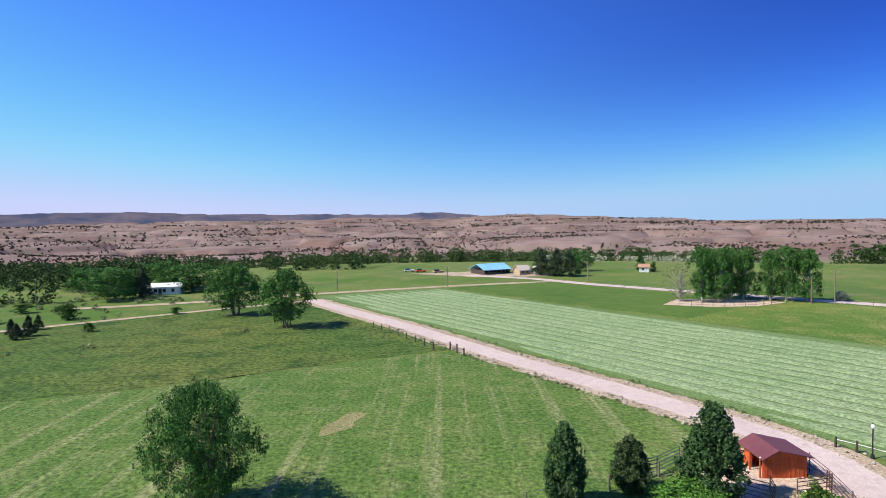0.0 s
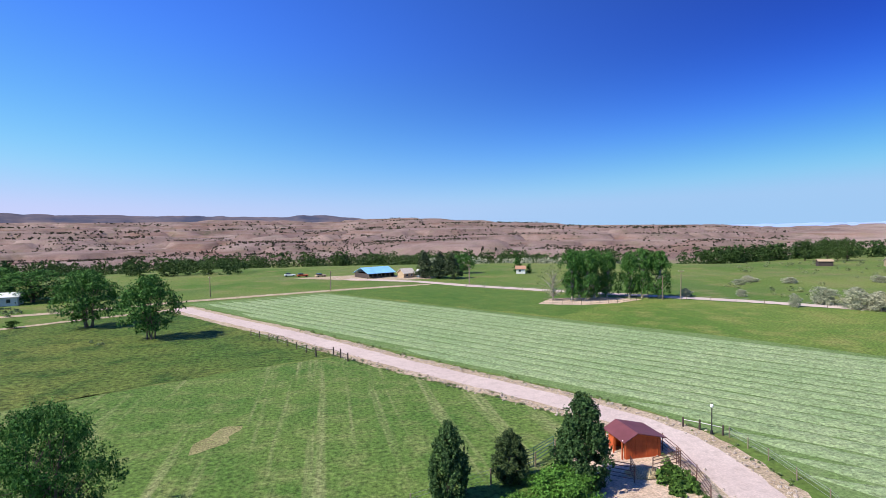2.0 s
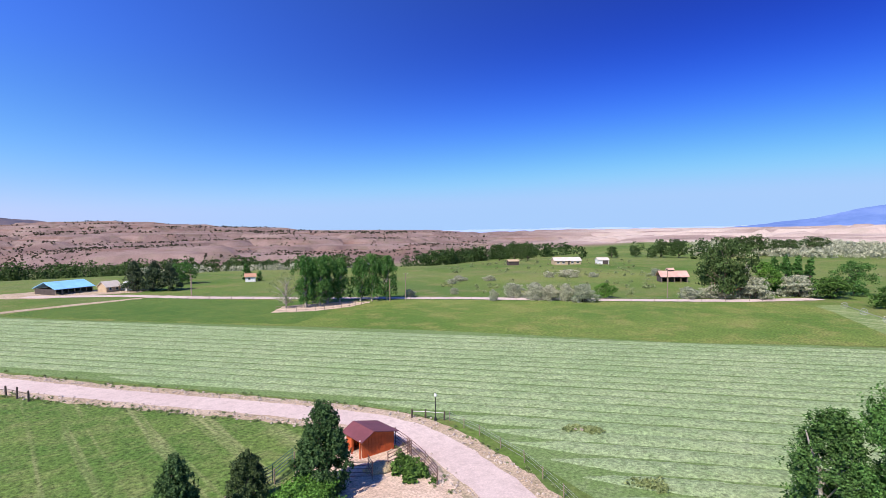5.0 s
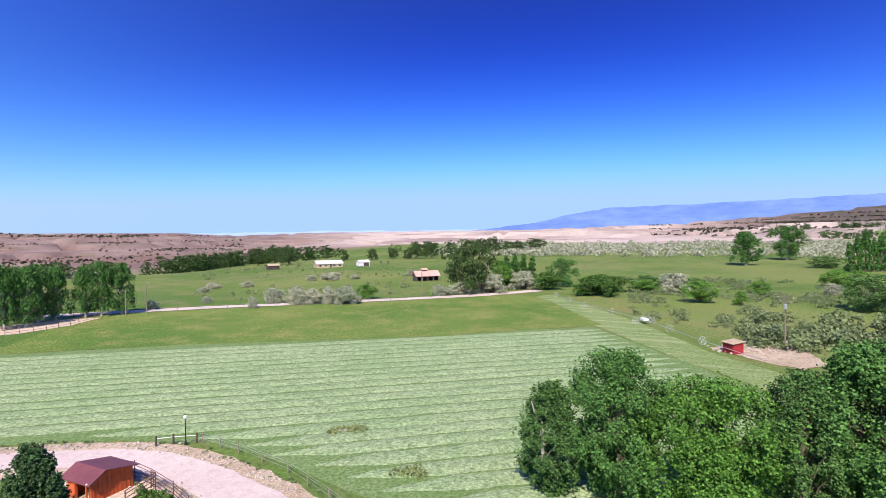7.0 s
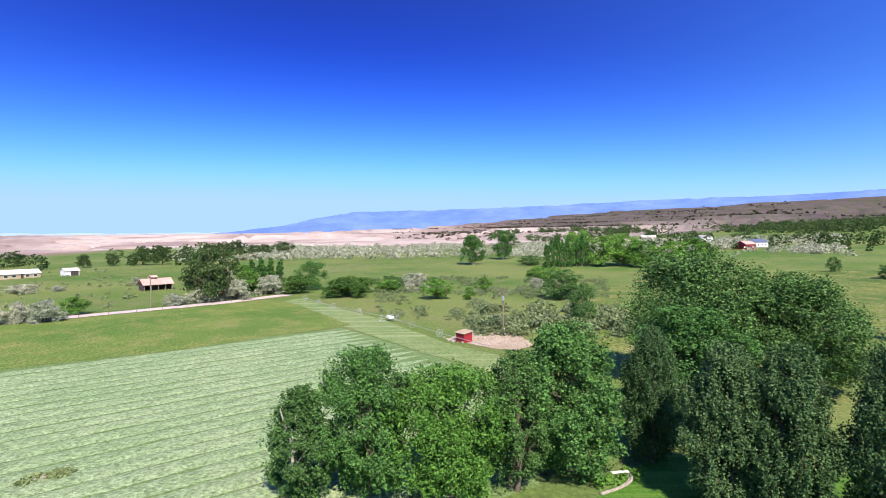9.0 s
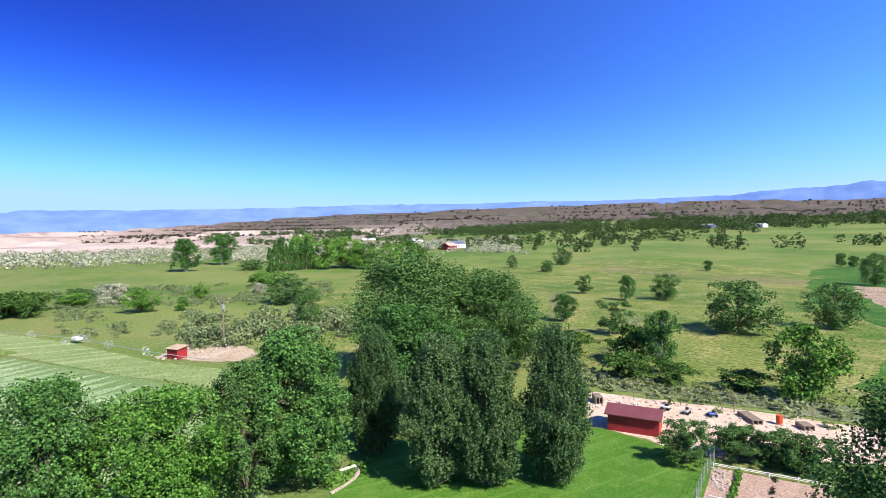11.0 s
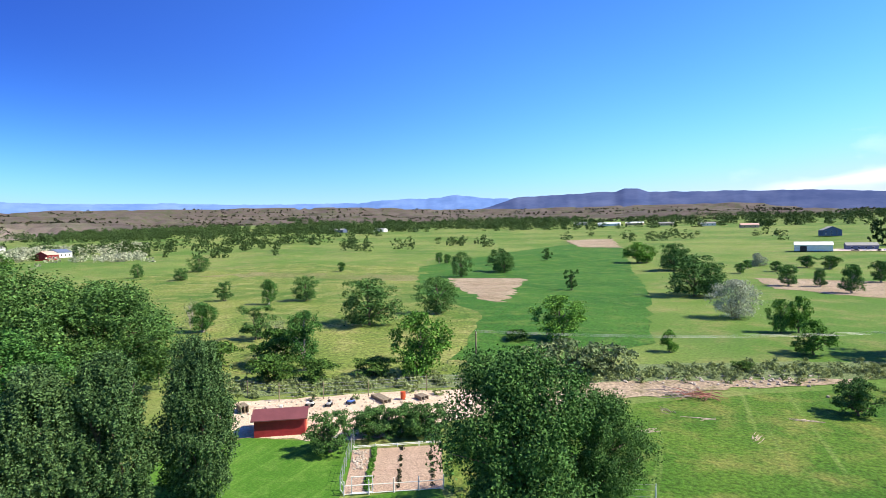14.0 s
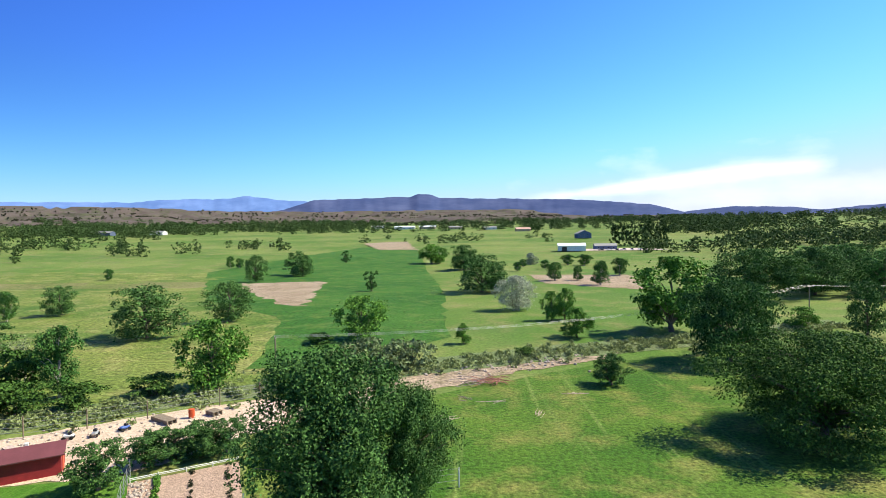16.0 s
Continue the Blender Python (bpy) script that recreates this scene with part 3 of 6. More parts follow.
sheet("ground_picnic_lawn", ((17.5, -38.8), (20.8, -46.5), (10, -62), (2, -68), (-20, -82), (-50, -92), (-70, -80), (-55, -40), (-30, -20), (0, -14), (9, -29)), M_PICNIC, 0.035, "sunlit green grass with dry yellow patches", "lawn", 0.6)
sheet("ground_garden", ((24.3, -34.5), (17.6, -38.4), (21.2, -46.4), (28.4, -42.2)), M_SOIL, 0.055, "raked reddish soil of the vegetable garden", "garden", 0.08)


def make_swaths():
    """Cut hay lying in rows across the mown field."""
    d = Vector((0.60, -0.80))
    s = Vector((0.80, 0.60))
    poly = [Vector(p) for p in ((-35, 155), (-1.5, 170), (16, 147.5), (67.5, 80), (113, 18), (89, 2.5), (73, -8.5), (58, -12), (44, -6.5), (35.5, 7), (33.4, 16), (35.2, 25), (36.8, 33), (37.4, 42), (34.4, 51.5), (30.5, 60), (25, 68), (13, 86.5), (-3.5, 112), (-31, 151.5))]
    vs, fs = [], []

    def inside(q):
        c = False
        for a, b in zip(poly, poly[1:] + poly[:1]):
            if (a.y > q.y) != (b.y > q.y) and q.x < (b.x - a.x) * (q.y - a.y) / (b.y - a.y) + a.x:
                c = not c
        return c

    rnd = random.Random(4)
    u = 20.0
    while u < 130:
        u += 3.05 + rnd.uniform(-0.12, 0.12)
        w = -150.0
        run = []
        drift = rnd.uniform(0, 50)
        while w < 120:
            q = s * u + d * w
            if inside(q):
                run.append(w)
            elif run:
                _swath(run, u, s, d, vs, fs, drift, rnd)
                run = []
            w += 1.3
        if run:
            _swath(run, u, s, d, vs, fs, drift, rnd)
    me = fast_mesh("hay_swath", vs, fs, (M_SWATH,), True)
    tagged(new("hay_swath", me), "long raked rows of pale cut hay drying on the field", "hay", kind="stuff")


def _swath(run, u, s, d, vs, fs, drift, rnd):
    if len(run) < 3:
        return
    base = len(vs)
    for i, w in enumerate(run):
        o = 0.25 * noise.noise((w * 0.06, drift, 0.2))
        end = min(1.0, 0.12 + min(i, len(run) - 1 - i) / 5)
        wide = (1.4 + 0.16 * noise.noise((w * 0.35, drift, 3.0))) * end
        hi = 0.03 + end * (0.13 + 0.08 * noise.noise((w * 0.8, drift, 7.0)))
        for off, z in ((-wide, 0.015), (-wide * 0.6, hi * 0.8), (0, hi), (wide * 0.6, hi * 0.8), (wide, 0.015)):
            q = s * (u + o + off + rnd.uniform(-0.07, 0.07)) + d * w
            vs.append((q.x, q.y, z + rnd.uniform(-0.02, 0.03)))
    for i in range(len(run) - 1):
        for k in range(4):
            a = base + i * 5 + k
            fs.append((a, a + 5, a + 6, a + 1))


make_swaths()


# ---- trees ----
def tube(path, radii, seg, vs, fs):
    """Adds a tapered tube along a path."""
    base = len(vs)
    for i, p in enumerate(path):
        t = (path[min(i + 1, len(path) - 1)] - path[max(i - 1, 0)]).normalized()
        a = t.orthogonal().normalized()
        b = t.cross(a)
        for k in range(seg):
            an = 2 * math.pi * k / seg
            vs.append(p + (a * math.cos(an) + b * math.sin(an)) * radii[i])
    for i in range(len(path) - 1):
        for k in range(seg):
            k2 = (k + 1) % seg
            fs.append((base + i * seg + k, base + i * seg + k2, base + (i + 1) * seg + k2, base + (i + 1) * seg + k))


SHAPES = {  # crown's foot, its widest height and the power of its outline, trunks, lump size
    "broad": (0.08, 0.5, 2.3, 1, 0.15), "clump": (0.13, 0.6, 2.4, 5, 0.15), "column": (0.02, 0.34, 1.75, 2, 0.12), "spire": (0.0, 0.27, 1.5, 1, 0.11), "oval": (0.04, 0.38, 1.85, 2, 0.12), "vase": (0.12, 0.7, 2.2, 3, 0.12),
    "shrub": (0.0, 0.38, 2.4, 4, 0.18), "cone": (0.02, 0.08, 1.15, 1, 0.13), "dome": (0.1, 0.42, 2.8, 1, 0.13), "sparse": (0.1, 0.6, 2.0, 2, 0.12)}


def outline(shape, t):
    foot, wide, power, _, _ = SHAPES[shape]
    if t < foot:
        return 0.0
    u = (t - wide) / (1 - wide) if t > wide else (wide - t) / max(0.02, wide - foot) * (0.85 if shape != "dome" else 0.75)
    return max(0.0, 1 - abs(u) ** power) ** (1 / power)


def leaf_cards(centres, size, rs, up=0.35, out=None):
    """Small pointed leaf sprays at the centres."""
    n = len(centres)
    nrm = rs.normal(size=(n, 3)) + np.array((0, 0, up))
    if out is not None:
        nrm = nrm * 0.65 + out * 0.9
    nrm /= np.linalg.norm(nrm, axis=1)[:, None]
    a = np.cross(nrm, rs.normal(size=(n, 3)))
    a /= np.linalg.norm(a, axis=1)[:, None]
    b = np.cross(nrm, a)
    s = size * rs.uniform(0.6, 1.3, (n, 1))
    v = np.stack([centres - a * s * 0.55, centres + a * s * 0.5 - b * s * 0.5, centres + a * s * 0.45 + b * s * 0.55], 1).reshape(-1, 3)
    return v, np.arange(3 * n).reshape(-1, 3)


def crown_points(shape, seed, lumps, leaves, fill=0.25, hollow=0.0):
    """Centres of lumps, and of leaves on them, in a crown 1 high and 1 wide."""
    rs = np.random.RandomState(seed)
    foot, wide, power, trunks, lump = SHAPES[shape]
    cs = []
    phase = rs.uniform(0, 6.28, 3)
    while len(cs) < lumps:
        t = rs.uniform(foot, 1)
        r = outline(shape, t)
        if rs.uniform() > r + 0.25:
            continue
        an = rs.uniform(0, 6.283)
        k = 0.35 if shape in ("spire", "column", "cone") else 1.5
        r *= 1 + k * (0.16 * math.sin(2 * an + phase[0] + 5 * t) + 0.11 * math.sin(5 * an + phase[1] + 9 * t))
        k = rs.uniform(0.55, 1.0) ** 0.6 if rs.uniform() > fill else rs.uniform(0, 0.6)
        rad = max(0.02, 0.5 * r - lump * 0.35) * k
        cs.append((rad * math.cos(an), rad * math.sin(an), t * (1 - lump * 0.45) + lump * 0.1))
    cs = np.array(cs)
    size = lump * rs.uniform(0.55, 1.15, len(cs)) * (0.8 if shape in ("cone", "spire", "column") else 0.85)
    pick = rs.choice(len(cs), leaves, p=size ** 2 / (size ** 2).sum())
    dv = rs.normal(size=(leaves, 3))
    dv /= np.linalg.norm(dv, axis=1)[:, None]
    dv[:, 2] = np.where(dv[:, 2] < -0.45, -dv[:, 2], dv[:, 2])
    sh = rs.uniform(0.25, 1.0, leaves) ** 0.5 * rs.choice((1.0, 1.25, 1.6), leaves, p=(0.72, 0.2, 0.08))
    stretch = rs.uniform(0.65, 1.5, (len(cs), 3))
    p = cs[pick] + dv * stretch[pick] * (size[pick] * sh)[:, None] * np.array((1, 1, 0.85))
    if leaves > 25000 and shape != "dome":
        # leaves sit in upturned tufts at the ends of twigs
        of = rs.randint(0, leaves // 11, leaves)
        axis = dv * np.array((0.8, 0.8, 0.5)) + np.array((0, 0, 0.75))
        axis /= np.linalg.norm(axis, axis=1)[:, None]
        w = 0.125 * lump
        p = p[of] + axis[of] * (rs.uniform(-1, 1, leaves) * w * 2.2)[:, None] + rs.normal(size=(leaves, 3)) * w * 0.75
        dv = dv[of] * 0.8 + rs.normal(size=(leaves, 3)) * 0.35
    p[:, 2] = np.clip(p[:, 2], 0.0, 1.02)
    return cs, p, dv


def tree_proto(name, shape, seed, height, width, leaves, leaf, leaf_mat, bark, lumps=70, limbs=26, fill=0.25, thick=1.0, up=0.35):
    """A tree or shrub at the origin: an Empty with its trunk and its crown."""
    rs = np.random.RandomState(seed + 1)
    cs, p, dv = crown_points(shape, seed, lumps, leaves, fill)
    scale = np.array((width, width, height))
    thing = new(name)
    vs, fs = [], []
    foot, wide, power, trunks, lump = SHAPES[shape]
    r0 = (0.018 * height + 0.04) * thick / math.sqrt(trunks) * 1.3
    stems = []
    for k in range(trunks):
        an = 6.283 * k / trunks + rs.uniform(-0.3, 0.3)
        spread = 0.0 if trunks == 1 else rs.uniform(0.12, 0.24) * width
        top = Vector((math.cos(an) * spread, math.sin(an) * spread, height * rs.uniform(0.72, 0.88)))
        st = Vector((math.cos(an), math.sin(an), 0)) * (0.0 if trunks == 1 else 0.05 * width)
        path = []
        for i in range(8):
            q = st.lerp(top, i / 7)
            wv = 0.02 * height * math.sin(i * 1.1 + an)
            path.append(q + Vector((wv, wv * 0.6, -0.15 if i == 0 else 0)))
        tube(path, [r0 * (1.35 if i == 0 else 1 - 0.115 * i) for i in range(8)], 7, vs, fs)
        stems.append(path)
    order = rs.permutation(len(cs))[:limbs]
    for c in cs[order]:
        e = Vector(c * scale)
        path = stems[rs.randint(len(stems))]
        zz = max(height * foot * 0.7, e.z - rs.uniform(0.15, 0.35) * height)
        k = min(6, max(1, int(7 * zz / max(0.1, path[-1].z))))
        s0 = path[k]
        mid = s0.lerp(e, 0.5) + Vector((0, 0, 0.06 * height))
        rr = r0 * (0.5 - 0.045 * k)
        tube([s0, s0.lerp(mid, 0.6), mid, e], [rr, rr * 0.75, rr * 0.55, rr * 0.15], 4, vs, fs)
    trunk = new("trunk", fast_mesh("trunk", [tuple(v) for v in vs], fs, (bark,), True))
    trunk.parent = thing
    lv, lf = leaf_cards(p * scale, leaf, rs, up, dv)
    lv[:, 2] = np.maximum(lv[:, 2], 0.02)
    crown = new("crown", fast_mesh("crown", lv, lf, (leaf_mat,)))
    crown.parent = thing
    thing["proto"] = (height, width)
    return thing


USED = set()


def plant(proto, x, y, height, width, label, category="tree", group="", turn=None, z=None):
    """Stands a tree of this height and width on the land at x, y."""
    h, w = proto["proto"]
    if proto.name in USED:
        h, w = h * proto.scale[2], w * proto.scale[0]
    z = mound(x, y) if z is None and math.hypot(x, y) > 200 else (z or 0.0)
    a = (x * 37.7 + y * 17.3) % 360 if turn is None else turn
    m = Matrix.Translation((x, y, z - 0.02)) @ Matrix.Rotation(radians(a), 4, "Z") @ Matrix.Diagonal((width / w, width / w, height / h, 1))
    if proto.name in USED:
        ob = copy_thing(proto, m)
    else:
        USED.add(proto.name)
        ob = proto
        ob.matrix_basis = m
    return tagged(ob, label, category, group)


# near trees
YARD = "yard trees"
t_cotton = tree_proto("cottonwood_tree", "oval", 11, 11.3, 7.6, 64500, 0.151, M_COTTON, M_BARK, 190, 60)
t_light = tree_proto("box_elder_tree", "broad", 23, 10, 8, 55300, 0.151, M_BRIGHT, M_BARK, 170, 50)
t_gray = tree_proto("aspen_tree", "column", 31, 9, 5.5, 34600, 0.133, M_ELM, M_PALEBARK, 150, 30)
t_vase = tree_proto("airy_cottonwood", "vase", 29, 9, 10, 39200, 0.142, M_COTTON, M_BARK, 200, 70)
t_dead = tree_proto("half_dead_tree", "sparse", 37, 11, 5, 20000, 0.140, M_ELM, M_BARK, 120, 110, 0.3, 0.8)
t_poplar = tree_proto("poplar_tree", "column", 41, 12.4, 6.2, 69100, 0.137, M_POPLAR, M_BARK, 260, 30)
t_garden = tree_proto("elm_tree", "broad", 83, 12, 9.6, 71400, 0.159, M_ELM, M_BARK, 150, 60)
t_dome = tree_proto("spreading_elm_tree", "dome", 59, 9.3, 17, 80600, 0.172, M_DARKSHRUB, M_BARK, 190, 90, 0.3, 1.2)
t_spire = tree_proto("columnar_tree", "spire", 61, 6.5, 3.6, 30000, 0.121, M_POPLAR, M_BARK, 240, 24)
t_pine = tree_proto("pine_tree", "spire", 67, 4.4, 3.1, 17300, 0.121, M_PINE, M_BARK, 150, 24)
t_bush = tree_proto("green_bush", "shrub", 71, 2.4, 4.5, 12700, 0.129, M_BRIGHT, M_BARK, 90, 16)
t_fruit = tree_proto("fruit_tree", "dome", 73, 3.7, 4.0, 9200, 0.129, M_ELM, M_BARK, 90, 30, 0.2, 1.3)

plant(t_cotton, 41.5, 5.6, 11.0, 7.6, "tall green cottonwood tree beside the cut hay field", group=YARD)
plant(t_gray, 41.0, 10.3, 8.2, 6.4, "slender grey-green aspen beside the cut hay field", group=YARD)
plant(t_light, 40.5, -1.4, 9.6, 8.6, "light green leafy tree in the yard's tree row", group=YARD)
plant(t_dead, 41.5, -6.0, 10.6, 5.4, "half-dead tree with bare pale branches", group=YARD)
plant(t_cotton, 44.6, -10.6, 12.2, 9.6, "broad green cottonwood in the yard's tree row", group=YARD)
plant(t_poplar, 46.5, -18.8, 11.6, 5.6, "grey-green poplar in the yard's tree row", group=YARD)
plant(t_garden, 69, -34, 17.0, 17.0, "very tall dark green elm standing behind the yard", group=YARD)
plant(t_garden, 66, -44, 14.6, 15.5, "tall dark green elm standing behind the yard", group=YARD)
plant(t_cotton, 55, -26, 12.0, 12.0, "mid-green cottonwood behind the poplars", group=YARD)
plant(t_poplar, 38.2, -20.8, 11.8, 6.6, "dense grey-green poplar on the lawn's edge", group=YARD)
plant(t_poplar, 35.9, -23.9, 12.2, 6.4, "dense grey-green poplar on the lawn's edge", group=YARD)
plant(t_poplar, 33.4, -29.0, 12.6, 6.0, "tall columnar poplar on the lawn", group=YARD)
plant(t_garden, 10.3, -34.2, 12.2, 9.8, "large spreading green elm over the garden", group=YARD)
plant(t_garden, 5.9, -38.4, 8.8, 6.0, "spreading green elm beside the garden", group=YARD)
plant(t_fruit, 30.2, -41.2, 3.7, 4.2, "pruned fruit tree on the lawn by the red shed", "fruit tree")
for i, (hx, hy) in enumerate(((28.6, -45.6), (27.0, -46.6), (25.2, -47.6), (23.4, -48.6))):
    plant(t_fruit, hx, hy, 3.0, 4.0, "leafy fruit tree in a row behind the garden", "fruit tree", "fruit trees behind the garden")
plant(t_vase, -17.4, 37.6, 8.9, 6.9, "wide green tree standing in the paddock", group="paddock trees")
plant(t_spire, 8.3, 37.3, 6.0, 3.3, "dark green columnar tree by the paddock fence", group="fence trees")
plant(t_pine, 13.6, 39.3, 4.4, 3.0, "small bushy pine by the paddock fence", "pine")
plant(t_spire, 18.7, 37.4, 7.2, 4.6, "tall dark green tree beside the red shed", group="fence trees")
plant(t_bush, 16.4, 35.6, 2.4, 5.0, "bright green bush by the shed yard", "bush")
plant(t_bush, 12.2, 33.6, 1.8, 3.4, "bright green bush by the shed yard", "bush")

# middle distance
m_broad = tree_proto("field_tree", "broad", 101, 9, 9, 7600, 0.273, M_ELM, M_BARK, 70, 22)
m_broad2 = tree_proto("meadow_tree", "broad", 103, 9, 9, 7600, 0.273, M_COTTON, M_BARK, 70, 20, 0.2)
m_bright = tree_proto("young_green_tree", "broad", 107, 8, 7, 7600, 0.273, M_BRIGHT, M_BARK, 70, 18)
m_broad3 = tree_proto("spreading_meadow_tree", "vase", 104, 9, 9, 6100, 0.301, M_ELM, M_BARK, 52, 24)
m_dark = tree_proto("dark_tree", "broad", 105, 12, 13, 5500, 0.471, M_FAR, M_BARK, 60, 20)
m_clump = tree_proto("cottonwood_clump", "clump", 109, 12, 12, 9200, 0.358, M_COTTON, M_BARK, 75, 36)
m_col = tree_proto("tall_cottonwood", "broad", 113, 13, 7.5, 8000, 0.340, M_COTTON, M_PALEBARK, 110, 30)
m_bare = tree_proto("bare_tree", "sparse", 127, 9, 8, 600, 0.332, M_SAGE, M_PALEBARK, 90, 88, 0.3, 0.8)
m_spruce = tree_proto("spruce_tree", "cone", 131, 10.3, 7, 5900, 0.320, M_SPRUCE, M_BARK, 110, 10)
m_lomb = tree_proto("lombardy_poplar", "spire", 137, 13, 3.4, 3100, 0.442, M_COTTON, M_BARK, 60, 8)
m_shrub = tree_proto("meadow_shrub", "shrub", 139, 5, 7, 3500, 0.320, M_DARKSHRUB, M_BARK, 40, 14)
m_silver = tree_proto("russian_olive", "shrub", 149, 5, 7, 3800, 0.320, M_SILVER, M_BARK, 46, 14)
m_blossom = tree_proto("silver_bush", "shrub", 151, 8.6, 10, 6700, 0.301, M_BLOSSOM, M_BARK, 110, 14)
m_sage = tree_proto("sage_shrub", "shrub", 157, 3, 5, 2400, 0.265, M_SAGE, M_BARK, 36, 10)
m_dome = tree_proto("spreading_tree", "dome", 163, 12, 18, 25200, 0.340, M_ELM, M_BARK, 180, 40, 0.15)

N = "north meadow trees"
plant(m_clump, -48.4, 124.9, 11.8, 10.6, "clump of green cottonwoods on several trunks", group=N)
plant(m_clump, -31.8, 108.1, 11.6, 9.4, "leaning green cottonwood with forked trunks in the meadow", group=N)
for x, y, h, w in ((-79.9, 100.2, 3.2, 2.6), (-80.2, 103.5, 4.2, 3.0), (-83.5, 110.4, 3.2, 2.4), (-84, 104, 3.4, 2.6)):
    plant(m_spruce, x, y, h, w, "small dark spruce beside the lane", "spruce", "small spruces")
for x, y, h, w in ((-95.7, 157, 9.5, 14), (-82, 175, 9.2, 17), (-92.6, 180, 9.8, 14), (-70, 178, 8.5, 13), (-108, 172, 8.5, 14), (-120, 182, 8, 13)):
    plant(m_broad2, x, y, h, w, "full green tree round the white house", group="house trees")
plant(m_spruce, -89.6, 160.0, 9.2, 7.0, "dark spruce beside the white house", "spruce")
for x, y, h, w in ((-86, 122.6, 3.4, 5.2), (-70.9, 106.9, 1.8, 2.0), (-104.6, 133.3, 2.2, 4.5), (-100, 118, 2.4, 4), (-64, 128, 1.6, 2.6), (-118, 121, 2.6, 5)):
    plant(m_shrub, x, y, h, w, "low dark shrub in the meadow", "shrub", "meadow shrubs")
C = "cottonwood grove"
plant(m_bare, 59.1, 134.8, 9.2, 9.0, "almost bare whitish tree by the corral", group=C)
for x, y, h, w in ((63.6, 132.5, 13.4, 5.8), (67.2, 131.4, 13.0, 5.8), (71.4, 135, 13.2, 6.0), (69, 139, 12.6, 6.2), (75.0, 134.5, 12.4, 5.4), (80.8, 133.0, 12.2, 5.6), (83.8, 131.6, 13.2, 5.8), (87.6, 129.6, 12.6, 6.2)):
    plant(m_col, x, y, h, w, "tall green cottonwood in the grove by the corral", group=C)
for x, y, h, w in ((38, 210, 10.6, 9.5), (43.4, 206, 10.6, 9.5), (47.5, 203, 10.2, 9.0)):
    plant(m_spruce, x, y, h, w, "large dark blue-green spruce by the blue-roofed barn", "spruce", "barn spruces")
plant(m_broad2, 56.9, 225, 8.6, 10, "green tree behind the barn spruces")
plant(m_lomb, 80, 219.3, 7.5, 3.6, "slim green tree behind the lane")
plant(m_lomb, 84.5, 217, 4.2, 2.8, "slim green tree behind the lane")
E1 = "farmstead trees"
plant(m_dark, 161, 66, 17, 14, "huge dark green tree at the farmstead", group=E1)
plant(m_dark, 170, 72, 15, 11, "tall dark green tree at the farmstead", group=E1)
for x, y, h in ((181, 60, 11.8), (183, 57.5, 12.4), (185, 55, 12.2), (187.5, 52.5, 11.5)):
    plant(m_lomb, x, y, h, 3.8, "narrow Lombardy poplar at the farmstead", group="lombardy poplars")
plant(m_bright, 176, 61, 9.5, 8, "yellow-green tree at the farmstead", group=E1)
plant(m_bare, 176, 66, 11, 8, "thin bare tree at the farmstead", group=E1)
for x, y, h, w in ((158, 67.5, 3.8, 8), (152, 72, 3.2, 6.5), (164.6, 59.8, 5.8, 9.5), (177.5, 53, 6.1, 9.4), (108.1, 106.7, 3.2, 2.8), (118.2, 108.4, 4.2, 6), (119.6, 101, 4.7, 7.5), (123.2, 93, 4.7, 5), (124.2, 88, 4.9, 7), (121, 97, 4.2, 6), (110.5, 126.3, 2, 2.6), (97, 131, 2.2, 3.4)):
    plant(m_silver, x, y, h, w, "round silvery Russian olive beside the lane", "shrub", "silver shrubs")
for x, y, h, w in ((185.3, 138.4, 3, 9), (191.3, 130.9, 2, 4.5), (211.5, 114.3, 3.2, 4.2), (178, 143, 2.4, 5), (150, 150, 2, 5), (141, 158, 2, 6), (131, 151, 1.8, 4)):
    plant(m_silver, x, y, h, w, "small silvery shrub in the pasture", "shrub", "silver shrubs")
plant(m_bright, 136, 89, 4.2, 5.6, "bright green shrub beside the lane", "shrub")
for x, y, h, w in ((180, 45.3, 5.6, 11), (174.4, 27, 5.8, 11), (168, 29.5, 5.2, 10), (181, 23, 5.0, 9), (166.6, 23, 4.6, 7)):
    plant(m_shrub, x, y, h, w, "broad dark green shrub at the field's corner", "shrub", "corner shrubs")
plant(m_broad2, 191.8, 42.4, 10.3, 10, "rounded green tree behind the shrubs")
for x, y, h, w in ((162.3, -1.3, 5.8, 8), (185, -17.8, 4.3, 5.5), (160.1, -10.9, 3.6, 3.5), (183, 14.2, 4, 8), (218, -43, 6, 9), (222, -50, 5.5, 8)):
    plant(m_bright, x, y, h, w, "rounded green bush in the weedy meadow", "bush", "meadow bushes")
for x, y, h, w in ((186, 4.5, 6, 8), (205, 8, 4.5, 9), (194.1, -37.6, 3.4, 5)):
    plant(m_silver, x, y, h, w, "silvery shrub in the weedy meadow", "shrub", "silver shrubs")
for x, y, h, w in ((159.6, -38.7, 9, 13), (111.9, -31.1, 9.2, 6.4), (320, -59, 5.8, 15), (195, 15, 4.5, 9), (200, 0, 3.5, 8)):
    plant(m_broad, x, y, h, w, "dense green tree in the weedy meadow", group="east meadow trees")
for x, y, h, w in ((404, 154, 14, 16), (416, 148, 15, 16), (392, 158, 13, 13), (433, 142, 11, 15), (445, 137, 11, 13), (475, 131, 12.5, 20), (286, 248, 13, 11), (294, 261, 12, 10), (302, 275, 14, 14), (316, 304, 14, 16), (341, 360, 14, 15), (352, 186, 12, 12), (357, 176, 12, 10), (344, 200, 8, 8), (327, 208, 8, 8)):
    plant(m_dark, x, y, h, w, "dark green tree at the pasture's far edge", group="far pasture trees")
